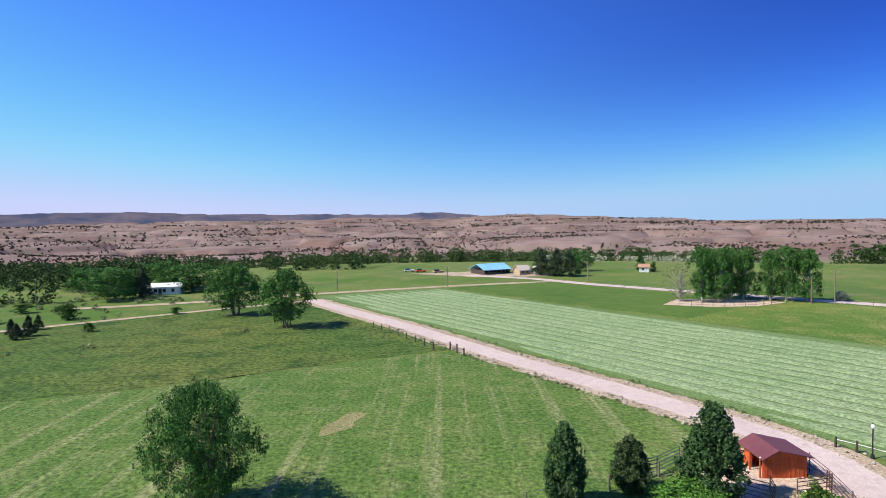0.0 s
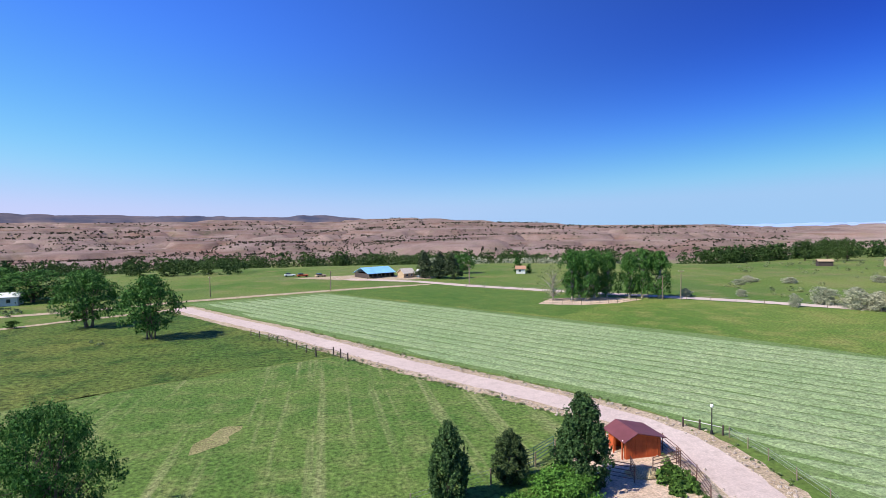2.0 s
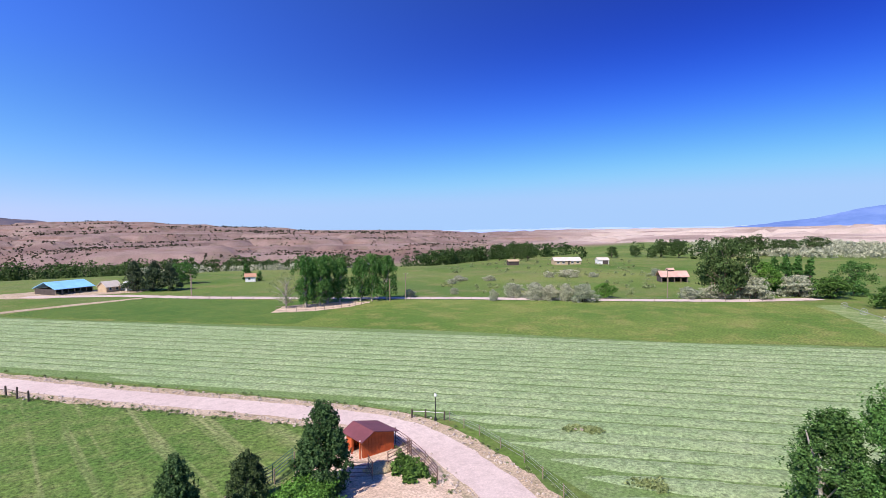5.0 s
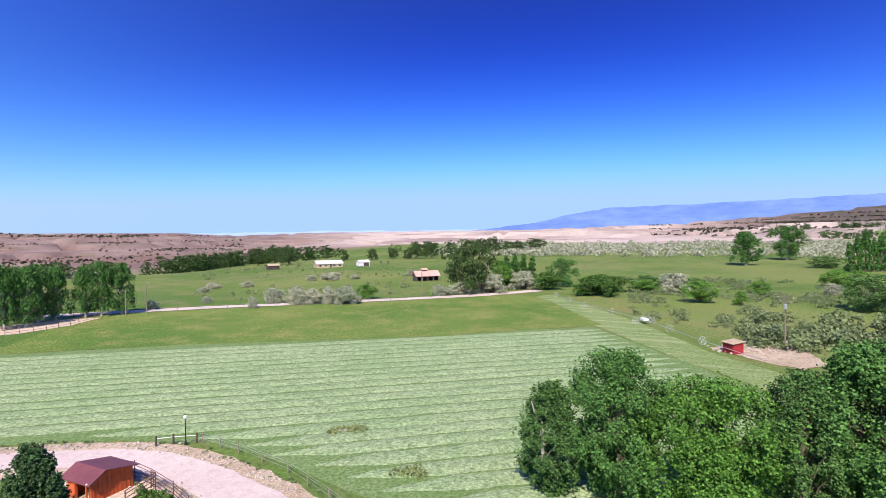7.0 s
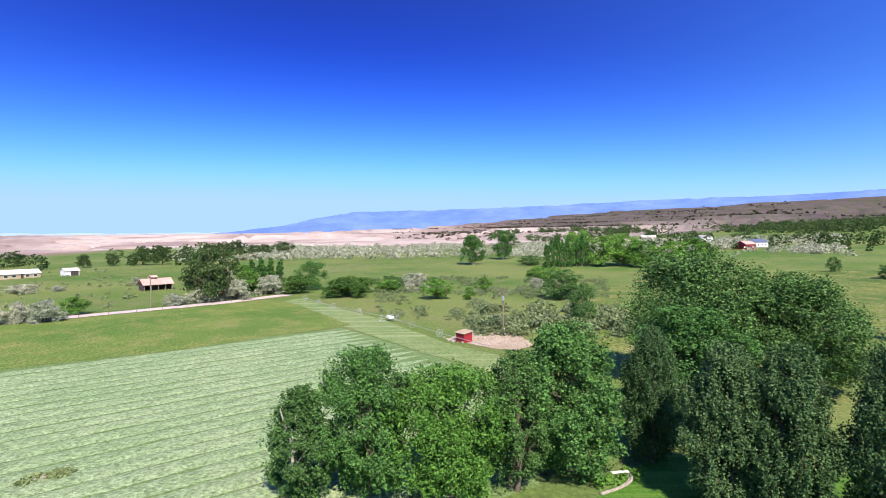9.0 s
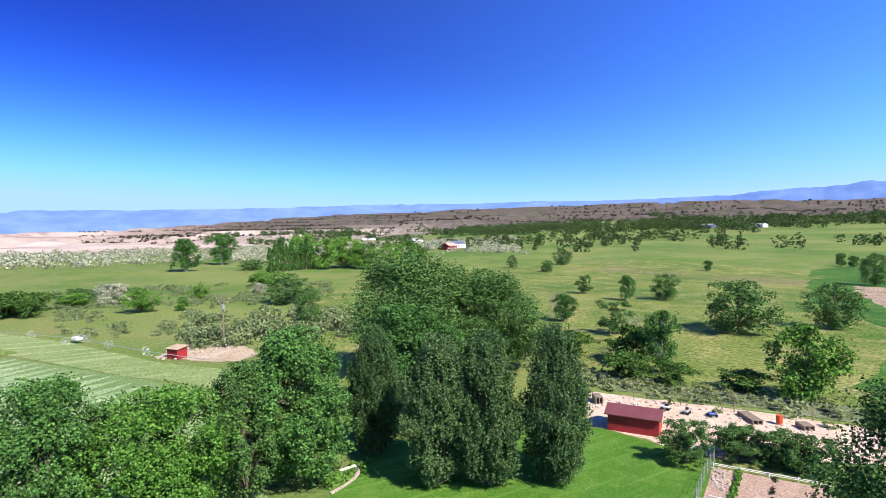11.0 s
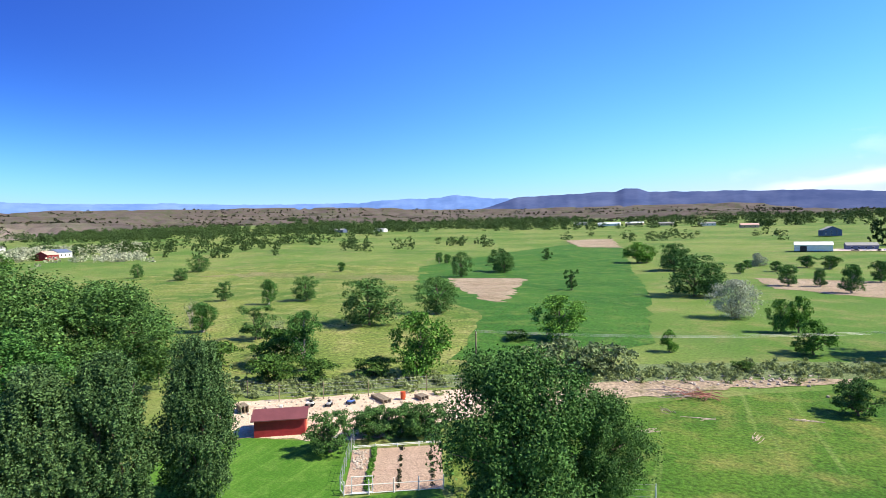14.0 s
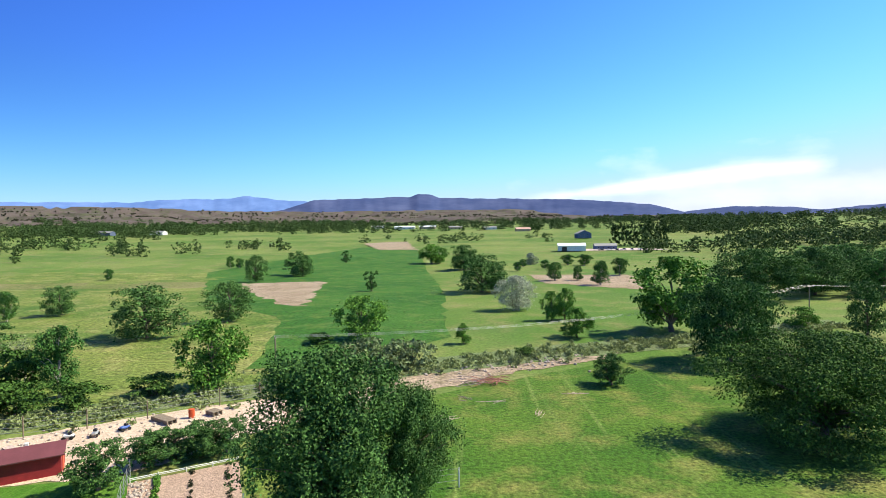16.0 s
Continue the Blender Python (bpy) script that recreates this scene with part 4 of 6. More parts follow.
plant(m_col, 333.4, -25.4, 18, 15, "large green cottonwood beyond the pasture", group="pasture trees")
plant(m_col, 395, -52.6, 21, 18, "large green cottonwood beyond the pasture", group="pasture trees")
for i in range(9):
    plant(m_lomb, 293 + 2.2 * i, -62.5 - 3.4 * i, 14 + (i * 37 % 5) * 1.5, 4.6, "tall narrow poplar in a row", group="poplar row")
for x, y, h, w in ((306, -98, 17, 18), (314, -112, 18, 20), (296, -116, 14, 16), (290, -130, 14, 18), (300, -148, 15, 18), (322, -84, 19, 12), (326, -92, 20, 12)):
    plant(m_bright, x, y, h, w, "leafy bright green tree by the poplar row", group="poplar row trees")
S = "meadow trees"
for x, y, h, w in ((64.4, -105, 10.6, 13.6), (56.8, -126, 9.4, 9.6), (107.5, -138.8, 7.9, 8.8), (132.5, -129.9, 6.1, 6.2), (76, -82.3, 6.8, 7.4), (215.5, -185.6, 6.2, 7.5), (245.8, -224, 9.6, 10.5), (247, -187, 7.4, 5.5), (93.9, -238.9, 12.2, 9), (86.9, -278, 12.6, 13), (82, -270, 11, 10), (34.2, -192.2, 7.4, 5.4), (78.9, -356.9, 8.4, 7.7), (130, -66, 5.5, 6.5)):
    plant(m_broad if w > 8 or int(x) % 2 else m_broad3, x, y, h, w, "rounded green tree in the dry meadow", group=S)
for x, y, h, w in ((93.3, -85.1, 6.2, 5.4), (112.3, -127.4, 7.4, 4.6), (51.6, -65.3, 8.8, 4.6), (171.4, -254, 5.4, 4), (142.8, -325, 7, 5.2), (136, -322, 6, 5)):
    plant(m_col, x, y, h, w, "slim young green tree in the dry meadow", group=S)
plant(m_bare, 100, -88, 6.5, 3.6, "thin bare tree in the dry meadow", group=S)
plant(m_bare, 62, -72, 6.5, 5, "thin half-bare tree by the ditch", group=S)
for x, y, h, w in ((34.1, -68.8, 8.8, 7.4), (20.8, -102, 8, 8.6), (21.3, -346.6, 12.3, 15), (16, -350, 10, 10), (-19.6, -102.1, 5.4, 5.6), (1.6, -96.9, 3.6, 2.6), (-18.3, -122.4, 6.4, 4.2), (-21.4, -123.1, 7.0, 4.2)):
    plant(m_bright, x, y, h, w, "bright yellow-green young tree", group="young trees")
for x, y, h, w in ((58, -67, 5.6, 8.4), (51.7, -58.6, 3.7, 6.4), (46.5, -61, 3.0, 5.5), (40.5, -66.5, 2.6, 6), (85.6, -65.8, 5.6, 6.9), (66, -62, 4, 7), (26, -73, 2.4, 5), (-8, -87, 1.4, 3), (28, -98, 2, 5)):
    plant(m_shrub, x, y, h, w, "dense dark green shrub along the ditch", "shrub", "ditch shrubs")
for x, y, h, w in ((14, -77.6, 4.7, 8), (18.5, -76.2, 4.2, 7), (9.5, -79.5, 4.0, 7)):
    plant(m_sage, x, y, h, w, "broad grey-green willow shrub by the ditch", "shrub", "willow shrubs")
for x, y, h, w in ((1.1, -302.8, 14.2, 16), (-5, -186, 13, 17.5), (-10.4, -183.2, 6.8, 8), (-2, -305, 11, 12), (-12, -230, 8, 9)):
    plant(m_broad, x, y, h, w, "broad dark green tree beside the alfalfa", group="alfalfa trees")
plant(m_blossom, -12.1, -140, 8.6, 9.4, "white-silver leafy bush by the alfalfa strip", "bush")
for x, y, h, w in ((-36.9, -227.4, 7.6, 6.6), (-46.3, -226.4, 6, 4.2), (-50.4, -205.9, 9, 6.4), (-70.3, -250, 8, 7), (-33.9, -317, 4.4, 4.6), (-61, -323, 6, 7.6), (-69, -316, 6.4, 8.4), (-28, -290, 5, 4.6), (-44, -300, 5, 5)):
    plant(m_col, x, y, h, w, "young green tree in a scattered planting", group="planted trees")
plant(m_silver, -40, -330, 7, 8, "silvery bush in a scattered planting", "bush")
R = "grove by the ditch"
plant(t_fruit, -17.2, -69.8, 4.0, 4.2, "small round-headed tree on the grass", "tree")
plant(m_dome, -38.2, -82, 12.2, 13.0, "broad dark green tree on the grass", group=R)
plant(m_bright, -39, -107, 14.2, 14.0, "tall airy green tree on the grass", group=R)
plant(t_dome, -32.0, -52.0, 9.5, 17.5, "wide spreading elm with a domed crown", group=R)
plant(m_dome, -82, -158, 14, 23, "huge spreading green tree", group=R)
plant(m_dome, -104, -166, 14, 20, "huge spreading green tree", group=R)
plant(m_broad, -72.5, -102, 10, 7.2, "rounded green tree on the grass", group=R)
plant(m_bright, -65.2, -109.1, 4.2, 5.6, "young light green tree", group=R)
for i, (x, y, h, w) in enumerate(((-118, -158, 13, 14), (-123, -185, 14, 18), (-140, -205, 14, 18), (-112, -178, 13, 15), (-128, -168, 13, 15), (-142, -176, 14, 17), (-150, -190, 14, 18), (-160, -230, 14, 20), (-134, -152, 12, 14), (-158, -172, 14, 18), (-176, -200, 14, 20))):
    plant(m_broad if i % 2 else m_broad2, x, y, h, w, "large green tree in the dense grove", group=R)


# ---- far growth ----
def far_growth(name, spots, per, leaf, material, label, category, shape="broad", seed=0):
    """Many far trees or bushes as one mass: spots of x, y, height, width."""
    rs = np.random.RandomState(seed)
    vs, fs, n = [], [], 0
    per = int(per * 2.4)
    kinds = [crown_points(shape, seed + k, 26, per, 0.15)[1:] for k in range(6)]
    xy = np.array([(s[0], s[1]) for s in spots])
    zz = terrain(xy[:, 0], xy[:, 1])[0]
    for (x, y, h, w), z in zip(spots, zz):
        p, dv = kinds[rs.randint(6)]
        a = rs.uniform(0, 6.28)
        ca, sa = math.cos(a), math.sin(a)
        q = np.stack([(p[:, 0] * ca - p[:, 1] * sa) * w + x, (p[:, 0] * sa + p[:, 1] * ca) * w + y, p[:, 2] * h + z - 0.1 * h], 1)
        v, f = leaf_cards(q, leaf * max(h, w * 0.6) * 1.1, rs, 0.35, np.stack([dv[:, 0] * ca - dv[:, 1] * sa, dv[:, 0] * sa + dv[:, 1] * ca, dv[:, 2]], 1))
        vs.append(v)
        fs.append(f + n)
        n += len(v)
    me = fast_mesh(name, np.concatenate(vs), np.concatenate(fs), (material,))
    return tagged(new(name, me), label, category, kind="stuff")


def belt(az0, az1, r0, r1, count, h0, h1, seed, ratio=1.1, keep=None):
    """Random spots in a sector of the land."""
    rs = np.random.RandomState(seed)
    out = []
    while len(out) < count:
        a, r = rs.uniform(az0, az1), math.sqrt(rs.uniform(r0 ** 2, r1 ** 2))
        x, y = r * math.sin(radians(a)), r * math.cos(radians(a))
        if keep is not None and keep(x, y) < rs.uniform():
            continue
        h = rs.uniform(h0, h1)
        out.append((x, y, h, h * ratio * rs.uniform(0.8, 1.3)))
    return out


def patchy(size, seed, bias=0.0):
    return lambda x, y: float(np.clip(0.5 + bias + 1.6 * fbm(np.array([x / size]), np.array([y / size]), seed)[0], 0, 1))


far_growth("river_trees", belt(-42, 34, 400, 560, 260, 8, 14, 1, 1.2, patchy(60, 5)) + belt(-42, -8, 260, 400, 110, 6, 10, 2, 1.2, patchy(50, 7)) + belt(-46, -27, 185, 280, 40, 5, 9, 22, 1.2, patchy(40, 8)), 170, 0.075, M_FAR, "band of green cottonwoods along the river", "trees", seed=1)
far_growth("olive_thicket", belt(64, 128, 420, 760, 1900, 3.5, 6.5, 3, 1.7, patchy(60, 9, 0.35)) + belt(10, 34, 320, 420, 60, 3, 5, 4, 1.4), 26, 0.2, M_SILVER, "grey-green Russian olive thicket", "thicket", "shrub", 2)
far_growth("east_trees", belt(36, 50, 420, 560, 60, 9, 15, 5, 1.1, patchy(50, 3)) + belt(50, 66, 380, 520, 26, 8, 13, 6, 1.1, patchy(40, 13)), 130, 0.085, M_FAR, "scattered dark green trees beyond the pasture", "trees", seed=3)
far_growth("village_trees", belt(100, 145, 850, 1400, 420, 8, 14, 47, 1.1, patchy(110, 15, 0.1)) + belt(96, 150, 640, 1250, 480, 8, 15, 7, 1.1, patchy(110, 15, -0.2)) + belt(112, 140, 430, 640, 60, 7, 12, 8, 0.75, patchy(60, 17, -0.2)), 90, 0.1, M_FAR, "trees round far houses across the valley", "trees", seed=4)
far_growth("south_trees", belt(140, 205, 1000, 1900, 1500, 8, 17, 9, 1.2, patchy(190, 19, 0.0)) + belt(200, 224, 850, 1800, 620, 9, 18, 29, 1.1, patchy(160, 19, 0.1)) + belt(198, 224, 420, 900, 260, 7, 14, 10, 1.2, patchy(110, 21, 0.0)), 52, 0.125, M_FAR, "far belt of trees across the southern fields", "trees", seed=5)
far_growth("field_edge_trees", belt(146, 162, 500, 640, 22, 7, 13, 11, 0.85) + belt(160, 190, 620, 800, 24, 5, 12, 12, 1.2, patchy(90, 23)), 110, 0.09, M_FAR, "trees standing along far field edges", "trees", seed=6)
far_growth("lombardy_belt", [(-146 - 3.2 * i, -536 + 2.2 * i, 25 + (i * 7 % 5), 7) for i in range(14)], 200, 0.045, M_FAR, "dark row of tall poplars behind the white barn", "trees", "spire", 7)
far_growth("weeds", belt(84, 108, 120, 240, 420, 0.7, 1.8, 13, 1.8, patchy(14, 25)) + belt(94, 110, 103, 138, 120, 1.8, 3.4, 14, 1.5, patchy(10, 27, 0.2)), 80, 0.145, M_SAGE, "grey-green weeds and willows in the wet meadow", "weeds", "shrub", 8)
far_growth("pasture_tufts", belt(40, 62, 170, 380, 160, 0.6, 1.6, 15, 1.6, patchy(24, 29)) + belt(-46, -20, 110, 230, 200, 0.5, 1.3, 16, 1.6, patchy(20, 31)), 26, 0.26, M_SAGE, "low tufts scattered over the pasture", "weeds", "shrub", 9)
far_growth("juniper_scrub", belt(-42, 45, 600, 880, 2600, 1.1, 2.3, 27, 1.3, patchy(70, 39, 0.0)) + belt(-42, 45, 640, 1500, 3000, 1.6, 3.0, 17, 1.3, patchy(120, 33, -0.3)) + belt(-42, 45, 1500, 2500, 2000, 3, 5.5, 18, 1.4, patchy(170, 35, -0.1)) + belt(86, 118, 1150, 2400, 1900, 2, 5, 49, 1.5, patchy(130, 37, 0.0)) + belt(116, 200, 1500, 2480, 1700, 4, 7, 19, 1.5, patchy(150, 37, -0.1)), 6, 0.6, M_JUNIPER, "dark juniper scrub dotted over the dry hills", "scrub", "shrub", 10)


# ---- buildings ----
M_REDWOOD = plain("red_boards", (0.50, 0.10, 0.025), 0.75, 0.3, 1.5)
M_BARNRED = plain("barn_red_boards", (0.27, 0.02, 0.025), 0.7, 0.3, 1.5)
M_MAROON = plain("maroon_metal_roof", (0.17, 0.055, 0.06), 0.5, 0.25, 0.8)
M_TRIMWHITE = plain("white_paint", (0.72, 0.71, 0.68), 0.6, 0.15)
M_WHITEWALL = plain("white_siding", (0.75, 0.75, 0.74), 0.6, 0.12, 1.0)
M_TANWALL = plain("tan_wall", (0.45, 0.34, 0.22), 0.8, 0.2, 1.0)
M_BLUEROOF = plain("blue_metal_roof", (0.26, 0.58, 0.85), 0.5, 0.2, 0.4)
M_GREYROOF = plain("grey_shingle_roof", (0.30, 0.29, 0.28), 0.9, 0.2, 1.0)
M_PINKROOF = plain("rusty_metal_roof", (0.58, 0.36, 0.29), 0.6, 0.3, 0.5)
M_DARKWALL = plain("dark_weathered_wall", (0.07, 0.055, 0.05), 0.9, 0.3, 1.0)
M_NAVYWALL = plain("slate_blue_wall", (0.10, 0.13, 0.22), 0.8, 0.2, 1.0)
M_GLASS = plain("window_glass", (0.03, 0.04, 0.05), 0.1, 0.2, 2.0, spec=0.8)
M_TIMBER = plain("grey_timber", (0.24, 0.19, 0.14), 0.9, 0.35, 4.0, bump=0.3)
M_DARKPOST = plain("dark_fence_post", (0.07, 0.055, 0.045), 0.9, 0.35, 4.0, bump=0.3)
M_PIPE = plain("rusty_pipe", (0.18, 0.10, 0.075), 0.6, 0.4, 5.0, 0.3)
M_GREENPIPE = plain("green_pipe", (0.05, 0.14, 0.10), 0.5, 0.25, 5.0)
M_GALV = plain("galvanised_steel", (0.55, 0.56, 0.57), 0.4, 0.15, 5.0, 0.6)
M_IRON = plain("black_iron", (0.02, 0.02, 0.022), 0.5, 0.3, 5.0)
M_WIRE = plain("wire", (0.35, 0.35, 0.36), 0.5, 0.1, 5.0, 0.5)
M_STONE = land("pale_stone", (0.46, 0.38, 0.31), (0.55, 0.47, 0.40), (0.33, 0.27, 0.22), 0.5, 2.0, 8.0, 0.4)
M_STRAW = land("straw_mound", (0.52, 0.42, 0.24), (0.60, 0.49, 0.30), (0.42, 0.33, 0.18), 0.5, 2.0, 8.0, 0.6)
M_STICK = plain("dead_branch", (0.52, 0.40, 0.34), 0.9, 0.3, 3.0)
M_REDSTICK = plain("red_twig", (0.40, 0.17, 0.13), 0.9, 0.3, 3.0)
M_LAMPGLASS = plain("frosted_lamp_glass", (0.85, 0.85, 0.82), 0.3, 0.05)
M_REDPAINT = plain("orange_red_paint", (0.55, 0.09, 0.03), 0.5, 0.2)
M_BLUEPAINT = plain("blue_paint", (0.05, 0.12, 0.40), 0.4, 0.2)
M_RUBBER = plain("black_rubber", (0.02, 0.02, 0.02), 0.8, 0.2)
M_PALEROOF = plain("pale_tan_roof", (0.58, 0.52, 0.45), 0.8, 0.15, 0.6)
M_WHITEROOF = plain("white_metal_roof", (0.80, 0.80, 0.80), 0.5, 0.08, 0.5)


def thing(name, x, y, z=0.0, turn=0.0, label="", category="", group=""):
    ob = new(name)
    ob.matrix_basis = pose(x, y, z, 0, 0, turn)
    return tagged(ob, label, category, group)


def gable_roof(parent, w, d, h, rise, over, mat, axis="x", t=0.14, skew=0.5, label=""):
    """Two roof slabs meeting in a ridge along x (or y); skew sets where the ridge lies."""
    bm = bmesh.new()
    a, b = (w, d) if axis == "x" else (d, w)
    ys = (-over, b * skew, b + over)
    drop = rise * over / (b * skew), rise * over / (b * (1 - skew))
    prof = [(ys[0], h - drop[0]), (ys[1], h + rise), (ys[2], h - drop[1])]
    for (y0, z0), (y1, z1) in zip(prof[:-1], prof[1:]):
        vs = []
        for xx in (-over, a + over):
            for yy, zz in ((y0, z0), (y1, z1), (y1, z1 + t), (y0, z0 + t)):
                vs.append(bm.verts.new((xx, yy, zz) if axis == "x" else (yy, xx, zz)))
        for f in ((0, 1, 2, 3), (7, 6, 5, 4), (0, 4, 5, 1), (1, 5, 6, 2), (2, 6, 7, 3), (3, 7, 4, 0)):
            bm.faces.new([vs[i] for i in f])
    bmesh.ops.recalc_face_normals(bm, faces=bm.faces[:])
    return part("roof", bm, mat, parent, label)


def gable_walls(parent, w, d, h, rise, mat, axis="x", skew=0.5, gap=None, t=0.14):
    """Four walls with gables; gap: (side, from, to, height) leaves a doorway in a side."""
    for side in ("front", "back", "left", "right"):
        bm = bmesh.new()
        along = w if side in ("front", "back") else d
        gable = (axis == "y") == (side in ("front", "back"))
        prof = [(0, 0), (along, 0), (along, h)] + ([(along * skew, h + rise)] if gable else []) + [(0, h)]
        if gap and gap[0] == side:
            prof = [(0, 0), (gap[1], 0), (gap[1], gap[3]), (gap[2], gap[3]), (gap[2], 0), (along, 0), (along, h)] + ([(along * skew, h + rise)] if gable else []) + [(0, h)]
        at = {"front": lambda u, s: (u, s), "back": lambda u, s: (u, d - s), "left": lambda u, s: (s, u), "right": lambda u, s: (w - s, u)}[side]
        e = 0.0 if side in ("front", "back") else t + 0.002
        fr = [bm.verts.new((*at(min(max(u, e), along - e), 0.0), z)) for u, z in prof]
        bk = [bm.verts.new((*at(min(max(u, e), along - e), t), z)) for u, z in prof]
        bm.faces.new(fr)
        bm.faces.new(bk[::-1])
        for i in range(len(fr)):
            j = (i + 1) % len(fr)
            bm.faces.new((fr[i], fr[j], bk[j], bk[i]))
        bmesh.ops.recalc_face_normals(bm, faces=bm.faces[:])
        part("wall", bm, mat, parent)


def window(parent, side, u, z, w, h, W, D, frame_mat=None):
    """A framed window set on a wall of a W by D house."""
    n = {"front": (u, -0.03, 0), "back": (W - u, D + 0.03, 180), "left": (-0.03, D - u, -90), "right": (W + 0.03, u, 90)}[side]
    m = pose(n[0], n[1], z, 0, 0, n[2])
    bm = bmesh.new()
    for bx, bz, sx, sz in ((-w / 2, 0, 0.1, h + 0.1), (w / 2, 0, 0.1, h + 0.1), (0, h / 2, w + 0.1, 0.1), (0, -h / 2, w + 0.1, 0.1)):
        box(bm, bx, 0, bz, sx, 0.1, sz)
    bm.transform(m)
    fr = part("window", bm, frame_mat or M_TRIMWHITE, parent, "white-framed window")
    bm = bmesh.new()
    box(bm, 0, 0.0, 0, w - 0.1, 0.05, h - 0.1)
    bm.transform(m)
    part("pane", bm, M_GLASS, fr)


def house(name, x, y, turn, w, d, h, rise, wall, roof, label, category="house", windows=(), axis="x", door=None, z=None, group="", over=0.4):
    z = mound(x, y) if z is None and math.hypot(x, y) > 200 else (z or 0.0)
    ob = thing(name, x, y, z - 0.05, turn, label, category, group)
    gable_walls(ob, w, d, h, rise, wall, axis)
    gable_roof(ob, w, d, h, rise, over, roof, axis)
    for side, u, zz, ww, hh in windows:
        window(ob, side, u, zz, ww, hh, w, d)
    if door:
        side, u, ww, hh = door
        n = {"front": (u, -0.04, 0), "left": (-0.04, d - u, -90), "right": (w + 0.04, u, 90), "back": (w - u, d + 0.04, 180)}[side]
        bm = bmesh.new()
        box(bm, 0, 0, hh / 2, ww, 0.08, hh, 0, 0.01)
        bm.transform(pose(n[0], n[1], 0, 0, 0, n[2]))
        part("door", bm, M_DARKWALL, ob, "dark doorway panel")
    return ob


def red_shed():
    """Small animal shed: saltbox roof over red boards, open on the paddock side."""
    ob = thing("animal_shed", 24.5, 40.9, 0.05, 0, "small orange-red wooden shed with a maroon metal roof", "shed")
    w, d, h, rise = 3.3, 2.9, 1.7, 0.52
    gable_walls(ob, w, d, h, rise, M_REDWOOD, "y", 0.28, ("left", 0.3, 1.9, 1.5))
    gable_roof(ob, w, d, h, rise, 0.35, M_MAROON, "y", 0.08, 0.28)
    for k in range(9):
        bm = bmesh.new()
        box(bm, 0.2 + 0.35 * k, -0.012, 0.88, 0.03, 0.03, 1.7)
        part("batten", bm, M_REDWOOD, ob)
    for yy in (0.1, 1.5, 2.95):
        bm = bmesh.new()
        box(bm, -0.28, yy, 0.75, 0.1, 0.1, 1.5)
        part("post", bm, M_REDWOOD, ob)
    bm = bmesh.new()
    box(bm, -0.28, 0.05, 1.58, 0.12, 0.12, 0.16, 0, 0.02)
    part("lamp", bm, M_LAMPGLASS, ob, "small white yard light")


def long_shed():
    """Low red shed on the lawn with a brown roof and a roof vent."""
    ob = thing("garden_shed", 39.3, -41.3, 0.03, 212.5, "low dark red wooden shed with a brown roof", "shed")
    w, d, h, rise = 4.9, 3.0, 1.75, 0.55
    # the front lies along x, so that its outer side turns to the lawn
    gable_walls(ob, w, d, h, rise, M_BARNRED, "x")
    gable_roof(ob, w, d, h, rise, 0.3, M_MAROON, "x", 0.1)
    for k in range(12):
        bm = bmesh.new()
        box(bm, 0.3 + 0.4 * k, d + 0.012, 0.86, 0.03, 0.03, 1.7)
        part("batten", bm, M_BARNRED, ob)
    bm = bmesh.new()
    box(bm, 2.4, d * 0.62, h + rise + 0.1, 0.28, 0.28, 0.3, 0, 0.03)
    part("vent", bm, M_TRIMWHITE, ob, "white roof vent")
    bm = bmesh.new()
    box(bm, w + 0.03, 1.4, 0.85, 0.05, 0.9, 1.7)
    part("door", bm, M_REDPAINT, ob, "red plank door")


def pump_house():
    ob = thing("pump_house", 98.0, -7.4, 0.05, 38, "small bright red pump house with a tan slanting roof", "pump house")
    bm = bmesh.new()
    box(bm, 1.4, 1.2, 0.85, 2.3, 2.0, 1.7, 0, 0.02)
    part("wall", bm, plain("pump_red", (0.30, 0.02, 0.025), 0.7, 0.25, 1.0), ob)
    bm = bmesh.new()
    box(bm, 1.4, 1.2, 1.82, 2.8, 2.5, 0.1, 0, 0.01)
    bm.transform(Matrix.Translation((1.4, 1.2, 1.8)) @ Matrix.Rotation(radians(-7), 4, "X") @ Matrix.Translation((-1.4, -1.2, -1.8)))
    part("roof", bm, M_TANWALL, ob)
    bm = bmesh.new()
    box(bm, 1.0, 0.18, 0.8, 0.8, 0.05, 1.5)
    part("door", bm, M_BARNRED, ob, "darker red door")


red_shed()
long_shed()
pump_house()


def open_barn(name, x, y, turn, w, d, h, rise, roof, label, bays):
    """A pole barn: roof on posts, boarded at the back, open below."""
    z = mound(x, y) if math.hypot(x, y) > 200 else 0.0
    ob = thing(name, x, y, z, turn, label, "barn")
    gable_roof(ob, w, d, h, rise, 0.5, roof, "x", 0.15)
    for i in range(bays + 1):
        for yy in (0.15, d - 0.15):
            bm = bmesh.new()
            box(bm, 0.15 + (w - 0.3) * i / bays, yy, h / 2, 0.25, 0.25, h + 0.1)
            part("post", bm, M_TIMBER, ob)
    bm = bmesh.new()
    box(bm, w / 2, d - 0.4, h * 0.48, w - 0.6, 0.12, h * 0.94)
    part("back_wall", bm, M_DARKWALL, ob, "dark boarded back wall")
    for xx in (0.1, w - 0.1):
        bm = bmesh.new()
        box(bm, xx, d / 2, h * 0.48, 0.12, d - 0.6, h * 0.94)
        part("side_wall", bm, M_DARKWALL, ob)
    return ob


